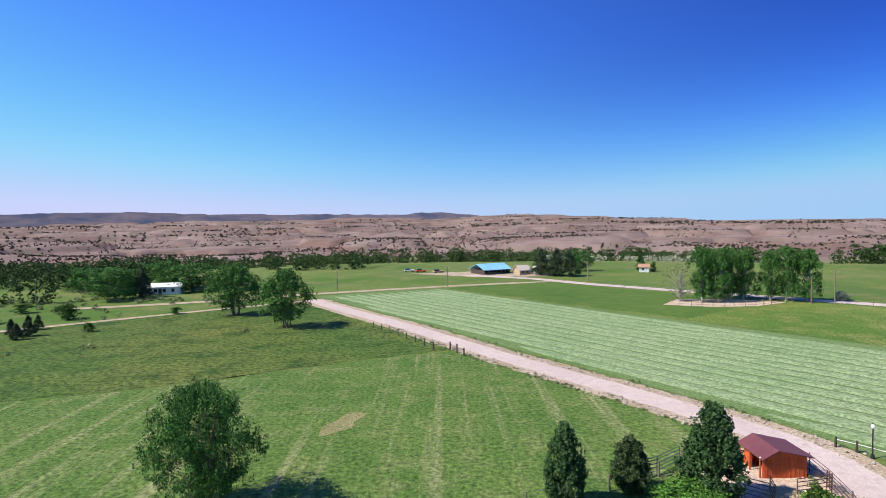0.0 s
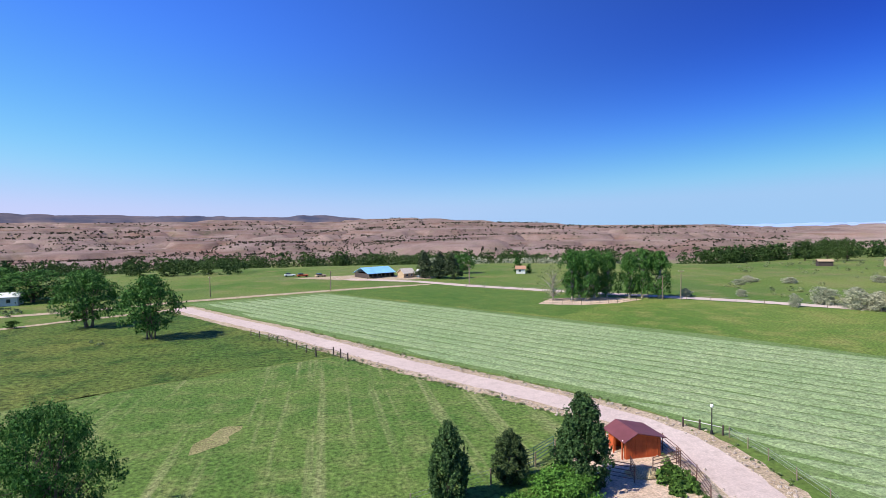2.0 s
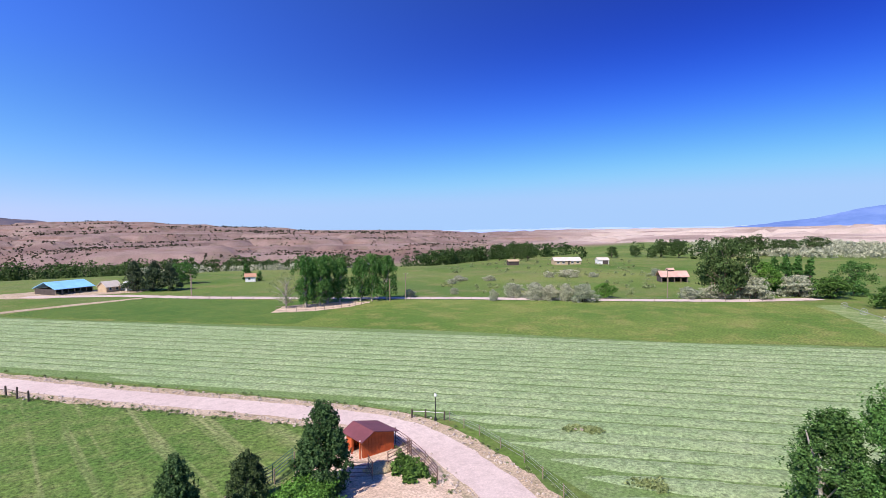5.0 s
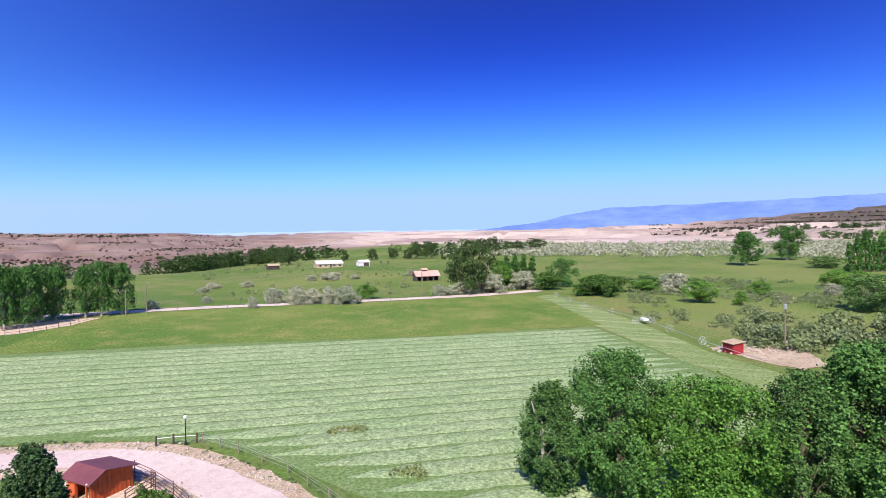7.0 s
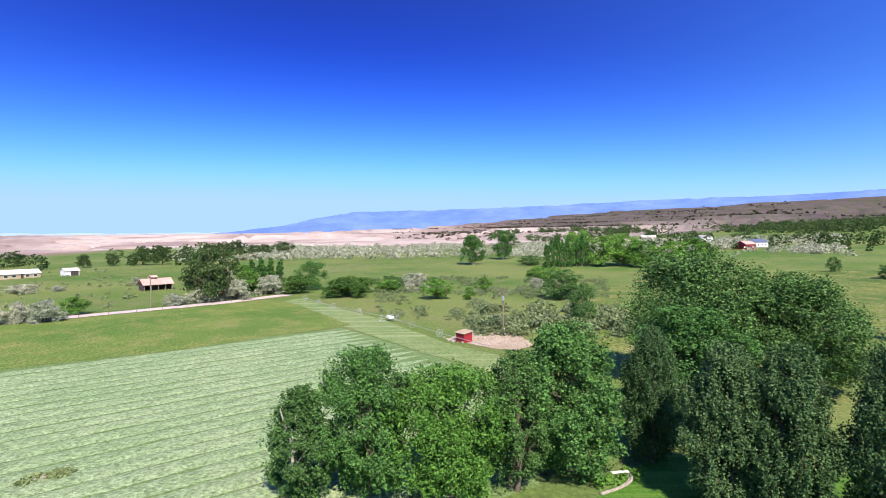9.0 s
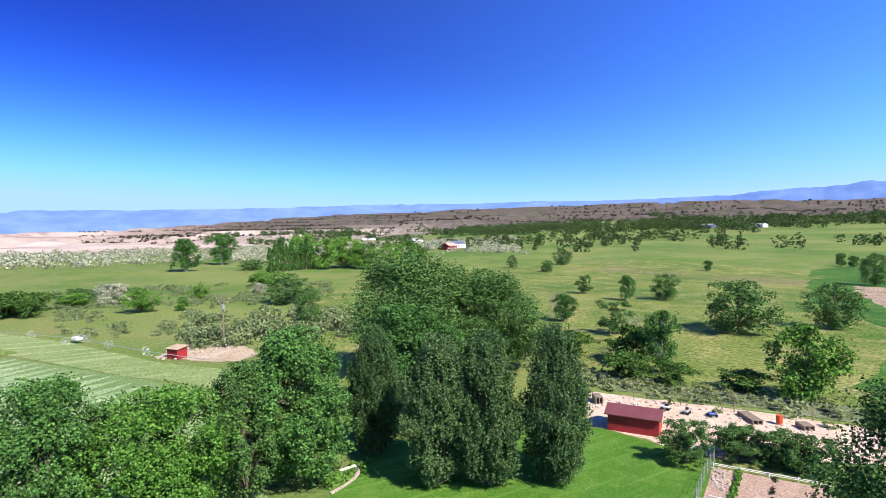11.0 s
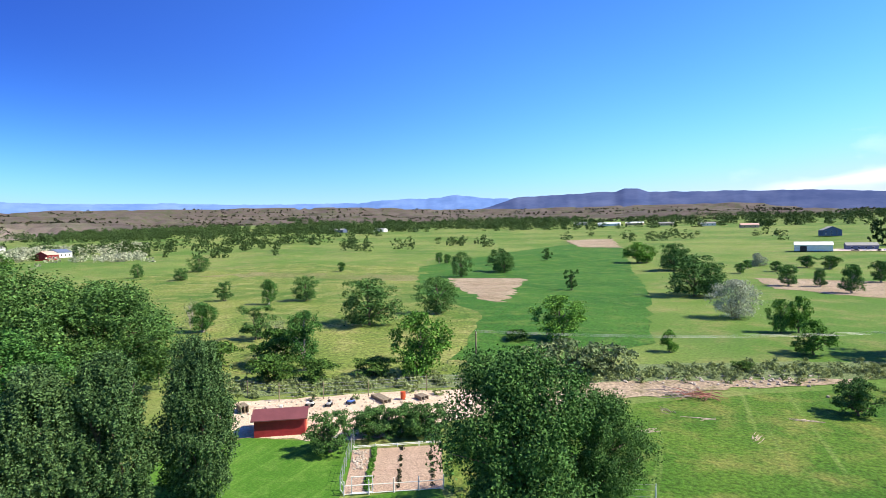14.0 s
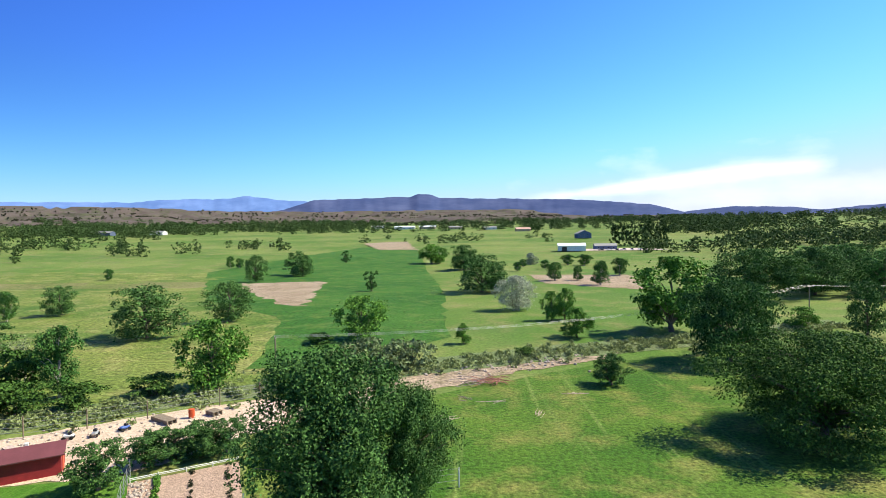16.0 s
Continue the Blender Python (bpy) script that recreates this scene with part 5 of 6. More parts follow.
open_barn("blue_roof_barn", 16.2, 213.6, 28, 12.5, 10.5, 2.0, 2.0, M_BLUEROOF, "open pole barn with a bright blue metal roof", 6)
open_barn("hay_barn", 189.4, 100.0, -44, 9.5, 5.5, 2.3, 1.7, M_PINKROOF, "low barn with a rusty pink metal roof", 4)
house("cupola", 193.2, 99.6, -44, 2.2, 1.8, 4.6, 0.5, M_DARKWALL, M_PINKROOF, "dark raised loft beside the hay barn", "shed", over=0.2)
house("tan_house", 30.0, 211.5, 25, 5, 4.6, 2.0, 1.6, M_TANWALL, M_PALEROOF, "small tan cottage with a pale roof", windows=(("front", 1.4, 1.2, 0.9, 0.9), ("front", 3.6, 1.2, 0.9, 0.9)))
house("white_cabin", 36.2, 212.4, 20, 3.6, 3.6, 1.6, 1.5, M_WHITEWALL, M_WHITEROOF, "small white peaked cabin", "cabin", axis="y")
house("white_house", -93.0, 165.5, 12, 11, 6, 2.5, 0.9, M_WHITEWALL, M_WHITEROOF, "long white single-storey house with dark windows", windows=tuple(("front", u, 1.4, 1.0, 1.1) for u in (1.5, 4, 6.5, 9)), door=("front", 5.3, 0.9, 2.0))
house("orange_house", 78.0, 215.0, -20, 3.8, 3.4, 2.2, 1.0, M_WHITEWALL, plain("orange_roof", (0.45, 0.25, 0.16), 0.7), "small white house with an orange roof", windows=(("front", 1.5, 1.3, 0.9, 0.9),))
house("ranch_house", 243.0, 191.0, -38, 15, 8, 2.3, 1.7, M_TANWALL, M_PALEROOF, "long ranch house with a pale roof in the pasture", windows=tuple(("front", u, 1.3, 1.5, 1.1) for u in (2, 5, 10, 13)), door=("front", 8, 1.0, 2.1))
house("garage", 260.0, 174.0, -38, 6, 6, 2.4, 1.2, M_WHITEWALL, M_PALEROOF, "garage with a pale roof beside the ranch house", "garage", door=("front", 4, 3.2, 2.2))
house("pasture_shed", 228.0, 212.0, -30, 6, 4, 2.4, 0.8, M_DARKWALL, M_TANWALL, "low dark shed beyond the pasture", "shed")
house("brick_house", 165.5, 68.0, -40, 9, 7, 2.8, 1.8, plain("red_brick_wall", (0.32, 0.12, 0.09), 0.8, 0.2, 2.0), M_GREYROOF, "red brick farmhouse behind silver shrubs", windows=(("front", 2, 1.5, 1.0, 1.2), ("front", 6.5, 1.5, 1.0, 1.2)))
house("white_barn", -101.0, -458.0, -8, 22, 14, 4.4, 2.0, M_WHITEWALL, M_WHITEROOF, "large white metal barn with dark doorways", "barn", windows=(), door=("back", 5, 4.0, 3.6))
house("blue_house", -129.0, -468.0, -4, 18, 9, 3.2, 1.8, M_NAVYWALL, M_GREYROOF, "blue-grey house beside the white barn", windows=tuple(("back", u, 1.6, 1.2, 1.2) for u in (3, 7, 11, 15)))
house("gabled_house", -160.0, -700.0, 10, 18, 11, 6.0, 4.0, M_NAVYWALL, M_GREYROOF, "tall slate-blue gabled house", windows=tuple(("back", u, zz, 1.4, 1.4) for u in (3, 8, 13) for zz in (1.8, 4.6)), axis="y")
for i, (hx, hy, ht, hw, wm, rm, nm) in enumerate((
        (482, -294, 120, 20, M_WHITEWALL, M_NAVYWALL, "white building with a blue roof across the valley"), (455, -268, 110, 12, M_BARNRED, M_PINKROOF, "red-walled building across the valley"),
        (640, -330, 100, 16, M_WHITEWALL, M_GREYROOF, "white house among far trees"), (720, -300, 80, 18, M_TANWALL, M_WHITEROOF, "tan house among far trees"),
        (587, -831, 160, 46, M_NAVYWALL, M_GREYROOF, "long low farm building across the fields"), (520, -880, 160, 30, M_WHITEWALL, M_GREYROOF, "white farm building across the fields"),
        (150, -1180, 175, 46, M_WHITEWALL, M_WHITEROOF, "long white building on the far field's edge"), (95, -1190, 175, 36, M_TANWALL, M_WHITEROOF, "pale building on the far field's edge"),
        (30, -1150, 180, 30, M_TANWALL, M_GREYROOF, "tan house on the far field's edge"), (-40, -1080, 185, 28, M_WHITEWALL, M_GREYROOF, "white house on the far field's edge"),
        (210, -1240, 170, 30, M_WHITEWALL, M_GREYROOF, "white house on the far field's edge"), (-95, -960, 190, 26, M_TANWALL, M_PINKROOF, "tan house with a reddish roof far off"),
        (-520, -1150, 205, 44, M_WHITEWALL, M_WHITEROOF, "white building among far southern trees"), (-580, -1140, 205, 30, M_WHITEWALL, M_WHITEROOF, "white building among far southern trees"))):
    house("far_house", hx, hy, ht, hw, 10, 4.5, 2.5, wm, rm, nm, windows=tuple(("front", u, 2.2, 1.8, 1.6) for u in (hw * 0.2, hw * 0.5, hw * 0.8)) + tuple(("back", u, 2.2, 1.8, 1.6) for u in (hw * 0.2, hw * 0.5, hw * 0.8)), group="far houses")


# ---- vehicles ----
def car(name, x, y, turn, paint, label, category, long=4.6, tall=1.5):
    z = mound(x, y) if math.hypot(x, y) > 200 else 0.05
    ob = thing(name, x, y, z, turn, label, category, "parked vehicles")
    bm = bmesh.new()
    box(bm, 0, 0, 0.62, long, 1.8, 0.62, 0, 0.12)
    part("body", bm, paint, ob)
    bm = bmesh.new()
    box(bm, -0.15 * long, 0, 0.62 + 0.31 + (tall - 0.9) / 2, long * 0.45, 1.6, tall - 0.9, 0, 0.16)
    part("cabin", bm, M_GLASS, ob)
    for sx in (-0.32, 0.32):
        for sy in (-0.85, 0.85):
            bm = bmesh.new()
            rod(bm, (sx * long, sy - 0.12, 0.34), (sx * long, sy + 0.12, 0.34), 0.34, seg=14)
            part("wheel", bm, M_RUBBER, ob)
    return ob


for x, y, t, p, l, c in ((-119, -448, 20, M_WHITEWALL, "white pickup parked by the barn", "pickup"), (-125, -446, 60, M_IRON, "dark car parked by the barn", "car"), (-131, -450, 10, M_BLUEPAINT, "blue car parked by the barn", "car"),
                         (-138, -449, 100, M_WHITEWALL, "white van parked by the barn", "van"), (-112, -447, 0, M_IRON, "dark pickup parked by the barn", "pickup"), (-146, -452, 15, M_GALV, "grey trailer parked by the barn", "trailer"),
                         (-9.7, 232, 10, M_REDPAINT, "orange farm machine by the barnyard", "farm machine"), (-2.3, 228.4, 30, M_TANWALL, "tan farm machine by the barnyard", "farm machine"), (-15, 236, 5, M_WHITEWALL, "white van by the barnyard", "van")):
    car("parked_" + c.replace(" ", "_"), x, y, t, p, l, c)
sheet("ground_barn_lot", ((-90, -448), (-150, -436), (-170, -447), (-150, -470), (-90, -470)), M_ROAD, 0.12, "pale gravel lot by the white barn", "yard", 1.5, 4, 14)
sheet("ground_blue_barn_lot", ((-14, 226), (12, 206), (40, 204), (44, 214), (12, 232)), M_VERGE, 0.05, "bare earth round the blue-roofed barn", "yard", 1.5, 3)


# ---- fences ----
def post_fence(name, line, step, mat, label, tall=1.2, rails=(), rail_mat=None, thick=0.07, wires=()):
    """A fence: each post a part, rails and wires between them."""
    a0 = Vector(line[0])
    ob = thing(name, a0.x, a0.y, 0.03, 0, label, "fence")
    pts = []
    for a, b in zip(line[:-1], line[1:]):
        a, b = Vector(a), Vector(b)
        k = max(1, round((b - a).length / step))
        pts += [a.lerp(b, i / k) for i in range(k)]
    pts.append(Vector(line[-1]))
    rnd = random.Random(len(pts))
    for p in pts:
        bm = bmesh.new()
        q = p - a0
        h = tall * rnd.uniform(0.93, 1.06)
        rod(bm, (q.x, q.y, -0.1), (q.x + rnd.uniform(-0.04, 0.04), q.y + rnd.uniform(-0.04, 0.04), h), thick, thick * 0.9, 7)
        part("post", bm, mat, ob)
    for z, r, m, nm in [(z, 0.035, rail_mat or mat, "rail") for z in rails] + [(z, 0.012, M_WIRE, "wire") for z in wires]:
        bm = bmesh.new()
        for a, b in zip(pts[:-1], pts[1:]):
            rod(bm, (*(a - a0), z), (*(b - a0), z), r, seg=4)
        part(nm, bm, m, ob)
    return ob


post_fence("wire_fence", ((36.4, 43.0), (36.0, 38), (34.6, 31), (32.2, 25), (28, 16)), 3.0, M_TIMBER, "low wire fence on weathered posts beside the road", 1.0, (), None, 0.05, (0.4, 0.75, 0.95))
post_fence("gate_posts", ((34.0, 46.4), (35.0, 45.3), (36.2, 43.6)), 1.6, M_DARKPOST, "short dark posts with a pale rail by the lamp", 1.0, (0.72,), M_TRIMWHITE, 0.1)
post_fence("field_fence", ((-14, 106), (-10.2, 100.5), (-5, 92), (-1.8, 86)), 3.6, M_DARKPOST, "row of dark wooden posts along the road", 1.25, (), None, 0.09, (0.5, 0.9))
post_fence("corner_posts", ((-1.8, 86), (0.9, 86.2), (2.9, 81.6)), 2.6, M_DARKPOST, "dark brace posts at the field corner", 1.35, (0.9,), None, 0.12)
post_fence("paddock_fence", ((5.5, 37), (12.1, 39.4), (16.6, 41.5), (19.2, 43.4)), 2.2, M_TIMBER, "wire paddock fence on timber posts", 1.3, (), None, 0.07, (0.5, 0.9, 1.2))
post_fence("green_corral_fence", ((13.6, 40.6), (16.6, 41.9), (19.2, 43.8)), 2.4, M_GREENPIPE, "green pipe corral panel", 1.5, (0.3, 0.6, 0.9, 1.2, 1.45), M_GREENPIPE, 0.04)
post_fence("rusty_corral_fence", ((21.2, 38.4), (22.9, 37.0), (23.4, 38.4)), 1.7, M_PIPE, "rusty pipe corral panel", 1.5, (0.3, 0.6, 0.9, 1.2, 1.45), M_PIPE, 0.04)
post_fence("roadside_corral_fence", ((28.4, 43.6), (28.6, 41.8), (28.2, 39.0), (27.4, 35.8), (26.3, 32.8)), 2.3, M_PIPE, "rusty pipe corral fence beside the road", 1.5, (0.3, 0.6, 0.9, 1.2, 1.45), M_PIPE, 0.045)
post_fence("yard_corral_fence", ((25.0, 37.8), (27.9, 38.4), (28.1, 39.2)), 2.0, M_PIPE, "rusty pipe panel in the shed yard", 1.5, (0.3, 0.6, 0.9, 1.2, 1.45), M_PIPE, 0.045)
post_fence("corral_fence", ((54, 129), (58, 126), (64.5, 123.6), (72, 124), (84, 129)), 2.6, M_TIMBER, "weathered corral fence below the cottonwood grove", 1.5, (0.5, 1.0, 1.45), M_TIMBER, 0.06)
post_fence("hay_fence", ((45, 171.5), (64, 153.2), (101, 117.2), (130, 84.2), (157, 58)), 6.0, M_TIMBER, "thin wire fence along the lane", 1.2, (), None, 0.06, (0.6, 1.1))
post_fence("ditch_fence", ((65.4, -51.7), (55, -52), (45.1, -51.9), (40.5, -54.5), (35.9, -57.5), (30, -62), (22, -66)), 5.4, M_TIMBER, "tall wire fence on steel posts along the ditch", 2.1, (), None, 0.06, (0.5, 1.0, 1.5, 1.9))
post_fence("garden_fence", ((24.9, -35.0), (24.2, -34.4), (17.5, -38.2)), 2.0, M_TRIMWHITE, "white-railed wire fence round the garden", 1.15, (0.1, 0.75), M_TRIMWHITE, 0.05)
post_fence("garden_side_fence", ((24.9, -35.0), (27, -39), (29.0, -43.4)), 1.8, M_GALV, "wire mesh garden fence on steel posts", 1.35, (), None, 0.04, (0.3, 0.6, 0.9, 1.3))
post_fence("garden_back_fence", ((28.4, -42.4), (21.4, -46.6)), 2.0, M_TRIMWHITE, "low pale board along the garden's back", 0.4, (0.18, 0.3), M_TRIMWHITE, 0.05)
post_fence("lawn_fence", ((14, -38.5), (8, -40.2), (2.1, -41.8)), 3.0, M_GALV, "wire fence between lawn and rough grass", 1.5, (), None, 0.05, (0.5, 1.0, 1.4))
bm = bmesh.new()
box(bm, 0, 0, 0.7, 0.1, 0.1, 1.4, 0, 0.01)
p = part("white_post", bm, M_TRIMWHITE)
p.location = (2.1, -41.6, 0.03)
tagged(p, "plain white post at the end of the lawn fence", "post")


def garden_gate():
    ob = thing("garden_gate", 23.7, -34.75, 0.06, 29.6, "white pipe garden gate", "gate")
    for a, b in (((0, 0, 0.1), (0, 0, 1.35)), ((-1.6, 0, 0.1), (-1.6, 0, 1.35)), ((0, 0, 1.35), (-1.6, 0, 1.35)), ((0, 0, 0.7), (-1.6, 0, 0.7)), ((0, 0, 0.12), (-1.6, 0, 0.12))):
        bm = bmesh.new()
        rod(bm, a, b, 0.04)
        part("bar", bm, M_TRIMWHITE, ob)


garden_gate()


# ---- poles and wires ----
def pole(name, x, y, tall, label, arms=(), can=False):
    ob = thing(name, x, y, 0.0 if math.hypot(x, y) < 200 else mound(x, y), 0, label, "utility pole", "utility poles")
    bm = bmesh.new()
    rod(bm, (0, 0, -0.2), (0, 0, tall), 0.15, 0.1, 9)
    part("pole_shaft", bm, M_TIMBER, ob)
    for z, turn, ln in arms:
        bm = bmesh.new()
        box(bm, 0, 0, z, ln, 0.1, 0.12, turn)
        arm = part("crossarm", bm, M_TIMBER, ob)
        for k in (-0.45, 0, 0.45):
            bm = bmesh.new()
            c, s = math.cos(radians(turn)), math.sin(radians(turn))
            rod(bm, (k * ln * c, k * ln * s, z + 0.06), (k * ln * c, k * ln * s, z + 0.24), 0.05, 0.035, 6)
            part("insulator", bm, M_TRIMWHITE, arm)
    if can:
        for dx in (-0.35, 0.35):
            bm = bmesh.new()
            rod(bm, (dx, 0.05, tall - 2.2), (dx, 0.05, tall - 1.4), 0.24, seg=12)
            part("transformer", bm, M_GALV, ob, "grey drum transformer")
        bm = bmesh.new()
        box(bm, 0.1, -0.2, 0.8, 0.4, 0.25, 1.2, 0, 0.02)
        part("meter_box", bm, M_GALV, ob)
    return ob


pole("utility_pole", 104.5, -13.6, 9.0, "utility pole with a crossarm and two transformers by the pump house", ((8.6, 40, 3.2), (7.9, 40, 2.2)), True)
POLES = ((29.2, -78.6, 5.0), (-74, -121, 7.4), (-160, -160, 9))
for x, y, h in POLES:
    pole("utility_pole", x, y, h, "weathered wooden utility pole by the ditch", ((h - 0.3, 116, 2.0),))
for x, y, h in ((-106, 139.8, 8), (-34.1, 172.6, 6), (1.3, 175.1, 6.5), (48.5, 181.3, 7), (48.2, 179.6, 6), (91, 125.1, 8), (148.3, 76.6, 8.5), (86.5, 126.5, 6.5)):
    pole("utility_pole", x, y, h, "thin wooden utility pole beside the lane", ((h - 0.4, -45, 1.4),))


def wire(name, a, b, sag, label):
    bm = bmesh.new()
    a, b = Vector(a), Vector(b)
    pts = [a.lerp(b, i / 14) - Vector((0, 0, sag * 4 * (i / 14) * (1 - i / 14))) for i in range(15)]
    for p0, p1 in zip(pts[:-1], pts[1:]):
        rod(bm, p0, p1, 0.013, seg=4)
    return tagged(part(name, bm, M_WIRE), label, "cable", "power lines")


for (xa, ya, ha), (xb, yb, hb) in zip(POLES[:-1], POLES[1:]):
    for k in (-0.9, 0.0, 0.9):
        wire("power_line", (xa - 0.44 * k, ya + 0.9 * k, ha), (xb - 0.44 * k, yb + 0.9 * k, hb), 2.3, "grey power line sagging between poles")


# ---- lamp, wheel line, bench ----
def lamp_post():
    ob = thing("lamp_post", 35.4, 44.1, 0.05, 0, "slim black lamp post with a white globe", "lamp post")
    bm = bmesh.new()
    rod(bm, (0, 0, 0), (0, 0, 0.35), 0.17, 0.1, 12)
    part("base", bm, M_IRON, ob)
    bm = bmesh.new()
    rod(bm, (0, 0, 0.3), (0, 0, 2.5), 0.06, 0.05, 10)
    part("shaft", bm, M_IRON, ob)
    bm = bmesh.new()
    bmesh.ops.create_uvsphere(bm, u_segments=12, v_segments=8, radius=0.16, matrix=Matrix.Translation((0, 0, 2.68)) @ Matrix.Diagonal((1, 1, 1.2, 1)))
    part("globe", bm, M_LAMPGLASS, ob, "frosted white globe", True)
    bm = bmesh.new()
    rod(bm, (0, 0, 2.86), (0, 0, 3.0), 0.07, 0.01, 8)
    part("finial", bm, M_IRON, ob)


lamp_post()


def wheel_line():
    """Irrigation pipe carried on spoked wheels along the field's edge, with its motor mover."""
    line = ((160, 37.5), (142, 26), (123, 10.0), (103, -1.2), (91, -9.2))
    ob = thing("wheel_line", 0, 0, 0.03, 0, "irrigation wheel line of metal pipe on spoked wheels", "irrigation line")
    bm = bmesh.new()
    for a, b in zip(line[:-1], line[1:]):
        rod(bm, (*a, 0.75), (*b, 0.75), 0.05, seg=6)
    part("pipe", bm, M_GALV, ob)
    spots = []
    for a, b in zip(line[:-1], line[1:]):
        a, b = Vector(a), Vector(b)
        k = max(1, round((b - a).length / 11))
        spots += [(a.lerp(b, i / k), (b - a).normalized()) for i in range(k)]
    spots += [(Vector((122.4, 9.2)), Vector((0.85, 0.5))), (Vector((120.6, 11.4)), Vector((0.85, 0.5))), (Vector((121.6, 8.2)), Vector((0.85, 0.5)))]
    for c, d in spots:
        bm = bmesh.new()
        ax = Vector((d.x, d.y, 0))
        up, side = Vector((0, 0, 1)), ax.cross(Vector((0, 0, 1)))
        ring = [Vector((c.x, c.y, 0.75)) + (up * math.sin(6.283 * k / 16) + side * math.cos(6.283 * k / 16)) * 0.74 for k in range(16)]
        for k in range(16):
            rod(bm, ring[k], ring[(k + 1) % 16], 0.028, seg=4)
            if k % 2 == 0:
                rod(bm, ring[k], (c.x, c.y, 0.75), 0.018, seg=4)
        part("wheel", bm, M_GALV, ob)
    bm = bmesh.new()
    box(bm, 122.2, 9.8, 0.85, 2.0, 1.1, 0.5, 30, 0.04)
    part("mover", bm, M_TRIMWHITE, ob, "pale motor mover")


wheel_line()


def bench():
    ob = thing("garden_bench", 43.2, -14.9, 0.03, -80, "white-topped wooden bench under the trees", "bench")
    for k in range(3):
        bm = bmesh.new()
        box(bm, 0, -0.14 + 0.14 * k, 0.46, 1.5, 0.12, 0.05, 0, 0.01)
        part("slat", bm, M_TRIMWHITE, ob)
    for xx in (-0.6, 0.6):
        for yy in (-0.15, 0.15):
            bm = bmesh.new()
            box(bm, xx, yy, 0.21, 0.08, 0.08, 0.44)
            part("leg", bm, M_TIMBER, ob)


bench()


# ---- loose things in the yards ----
def rock_mesh(seed, r):
    rs = np.random.RandomState(seed)
    bm = bmesh.new()
    bmesh.ops.create_icosphere(bm, subdivisions=1, radius=r)
    for v in bm.verts:
        v.co *= rs.uniform(0.65, 1.15)
        v.co.z *= 0.7
    return bm


def scatter_rocks(name, spots, label):
    """Stones lying along a line of spots (x, y, size), joined."""
    vs, fs, n = [], [], 0
    kinds = []
    for k in range(5):
        bm = rock_mesh(k, 1.0)
        bm.verts.ensure_lookup_table()
        kinds.append((np.array([v.co[:] for v in bm.verts]), np.array([[v.index for v in f.verts] for f in bm.faces])))
        bm.free()
    rs = np.random.RandomState(9)
    for x, y, s in spots:
        v, f = kinds[rs.randint(5)]
        a = rs.uniform(0, 6.28)
        m = np.array(((math.cos(a), -math.sin(a), 0), (math.sin(a), math.cos(a), 0), (0, 0, 1)))
        vs.append((v * s) @ m.T + np.array((x, y, s * 0.3 + 0.05)))
        fs.append(f + n)
        n += len(v)
    tagged(new(name, fast_mesh(name, np.concatenate(vs), np.concatenate(fs), (M_STONE,))), label, "stones", kind="stuff")


def along(line, side, spread, count, seed, s0=0.06, s1=0.2):
    rs = np.random.RandomState(seed)
    p = np.array(line, float)
    seg = np.hypot(*np.diff(p, axis=0).T)
    cum = np.concatenate(([0], np.cumsum(seg)))
    out = []
    for u in rs.uniform(0, cum[-1], count):
        i = min(len(seg) - 1, np.searchsorted(cum, u) - 1)
        d = (p[i + 1] - p[i]) / seg[i]
        q = p[i] + d * (u - cum[i])
        o = side + rs.normal() * spread
        out.append((q[0] - d[1] * o, q[1] + d[0] * o, rs.uniform(s0, s1)))
    return out


ROAD_SIDE = ROAD[2:11]
scatter_rocks("roadside_stones", along(ROAD_SIDE, -2.9, 0.5, 520, 1) + along(ROAD_SIDE, 2.8, 0.5, 520, 2), "small pale stones along both road verges")
scatter_rocks("yard_rubble", along(((47, -47), (38, -53), (28, -59)), 0, 1.6, 160, 3, 0.05, 0.22) + along(((28.4, -42.0), (26.2, -38.4)), 0.7, 0.35, 90, 4, 0.08, 0.2) + along(((99, -3), (102, -10), (108, -12)), 0, 1.6, 120, 5, 0.1, 0.35) + along(((8, -75), (-18, -85)), 0, 2.0, 140, 6, 0.1, 0.3), "pale rubble and stones on bare ground")
far_growth("verge_weeds", [(x, y, 0.1 + 1.2 * s, 0.2 + 2 * s) for x, y, s in along(ROAD_SIDE, -3.8, 0.35, 150, 7) + along(ROAD_SIDE, 3.7, 0.4, 110, 8) + along(ROAD_SIDE, -3.2, 0.5, 60, 12)], 22, 0.36, M_REED, "dry weeds growing along the road verges", "weeds", "shrub", 11)
far_growth("ditch_grass", [(x, y, 0.5 + 3 * s, 0.8 + 4 * s) for x, y, s in along(((60, -54), (48, -56), (32, -66), (12, -77), (-5, -85), (-40, -98), (-74, -114)), 0, 2.2, 620, 9)], 34, 0.26, M_REED, "tall grey-green grass on the ditch bank", "grass", "shrub", 12)
far_growth("yard_weeds", [(x, y, 0.3 + 3 * s, 0.5 + 3 * s) for x, y, s in along(((27.2, 38.2), (26.3, 35.4), (24.5, 34.4)), 0, 0.8, 34, 10)], 30, 0.36, M_DARKSHRUB, "dark green weeds in the shed yard", "weeds", "shrub", 13)
far_growth("field_tufts", [(x, y, 0.3 + s, 0.9 + 2 * s) for x, y, s in along(((45.6, 30.6), (43.4, 33.6)), 0, 0.35, 16, 15) + along(((39.3, 20.8), (37.8, 22.8)), 0, 0.3, 12, 16)], 30, 0.26, M_REED, "uncut dark grass tufts in the hay field", "grass", "shrub", 17)
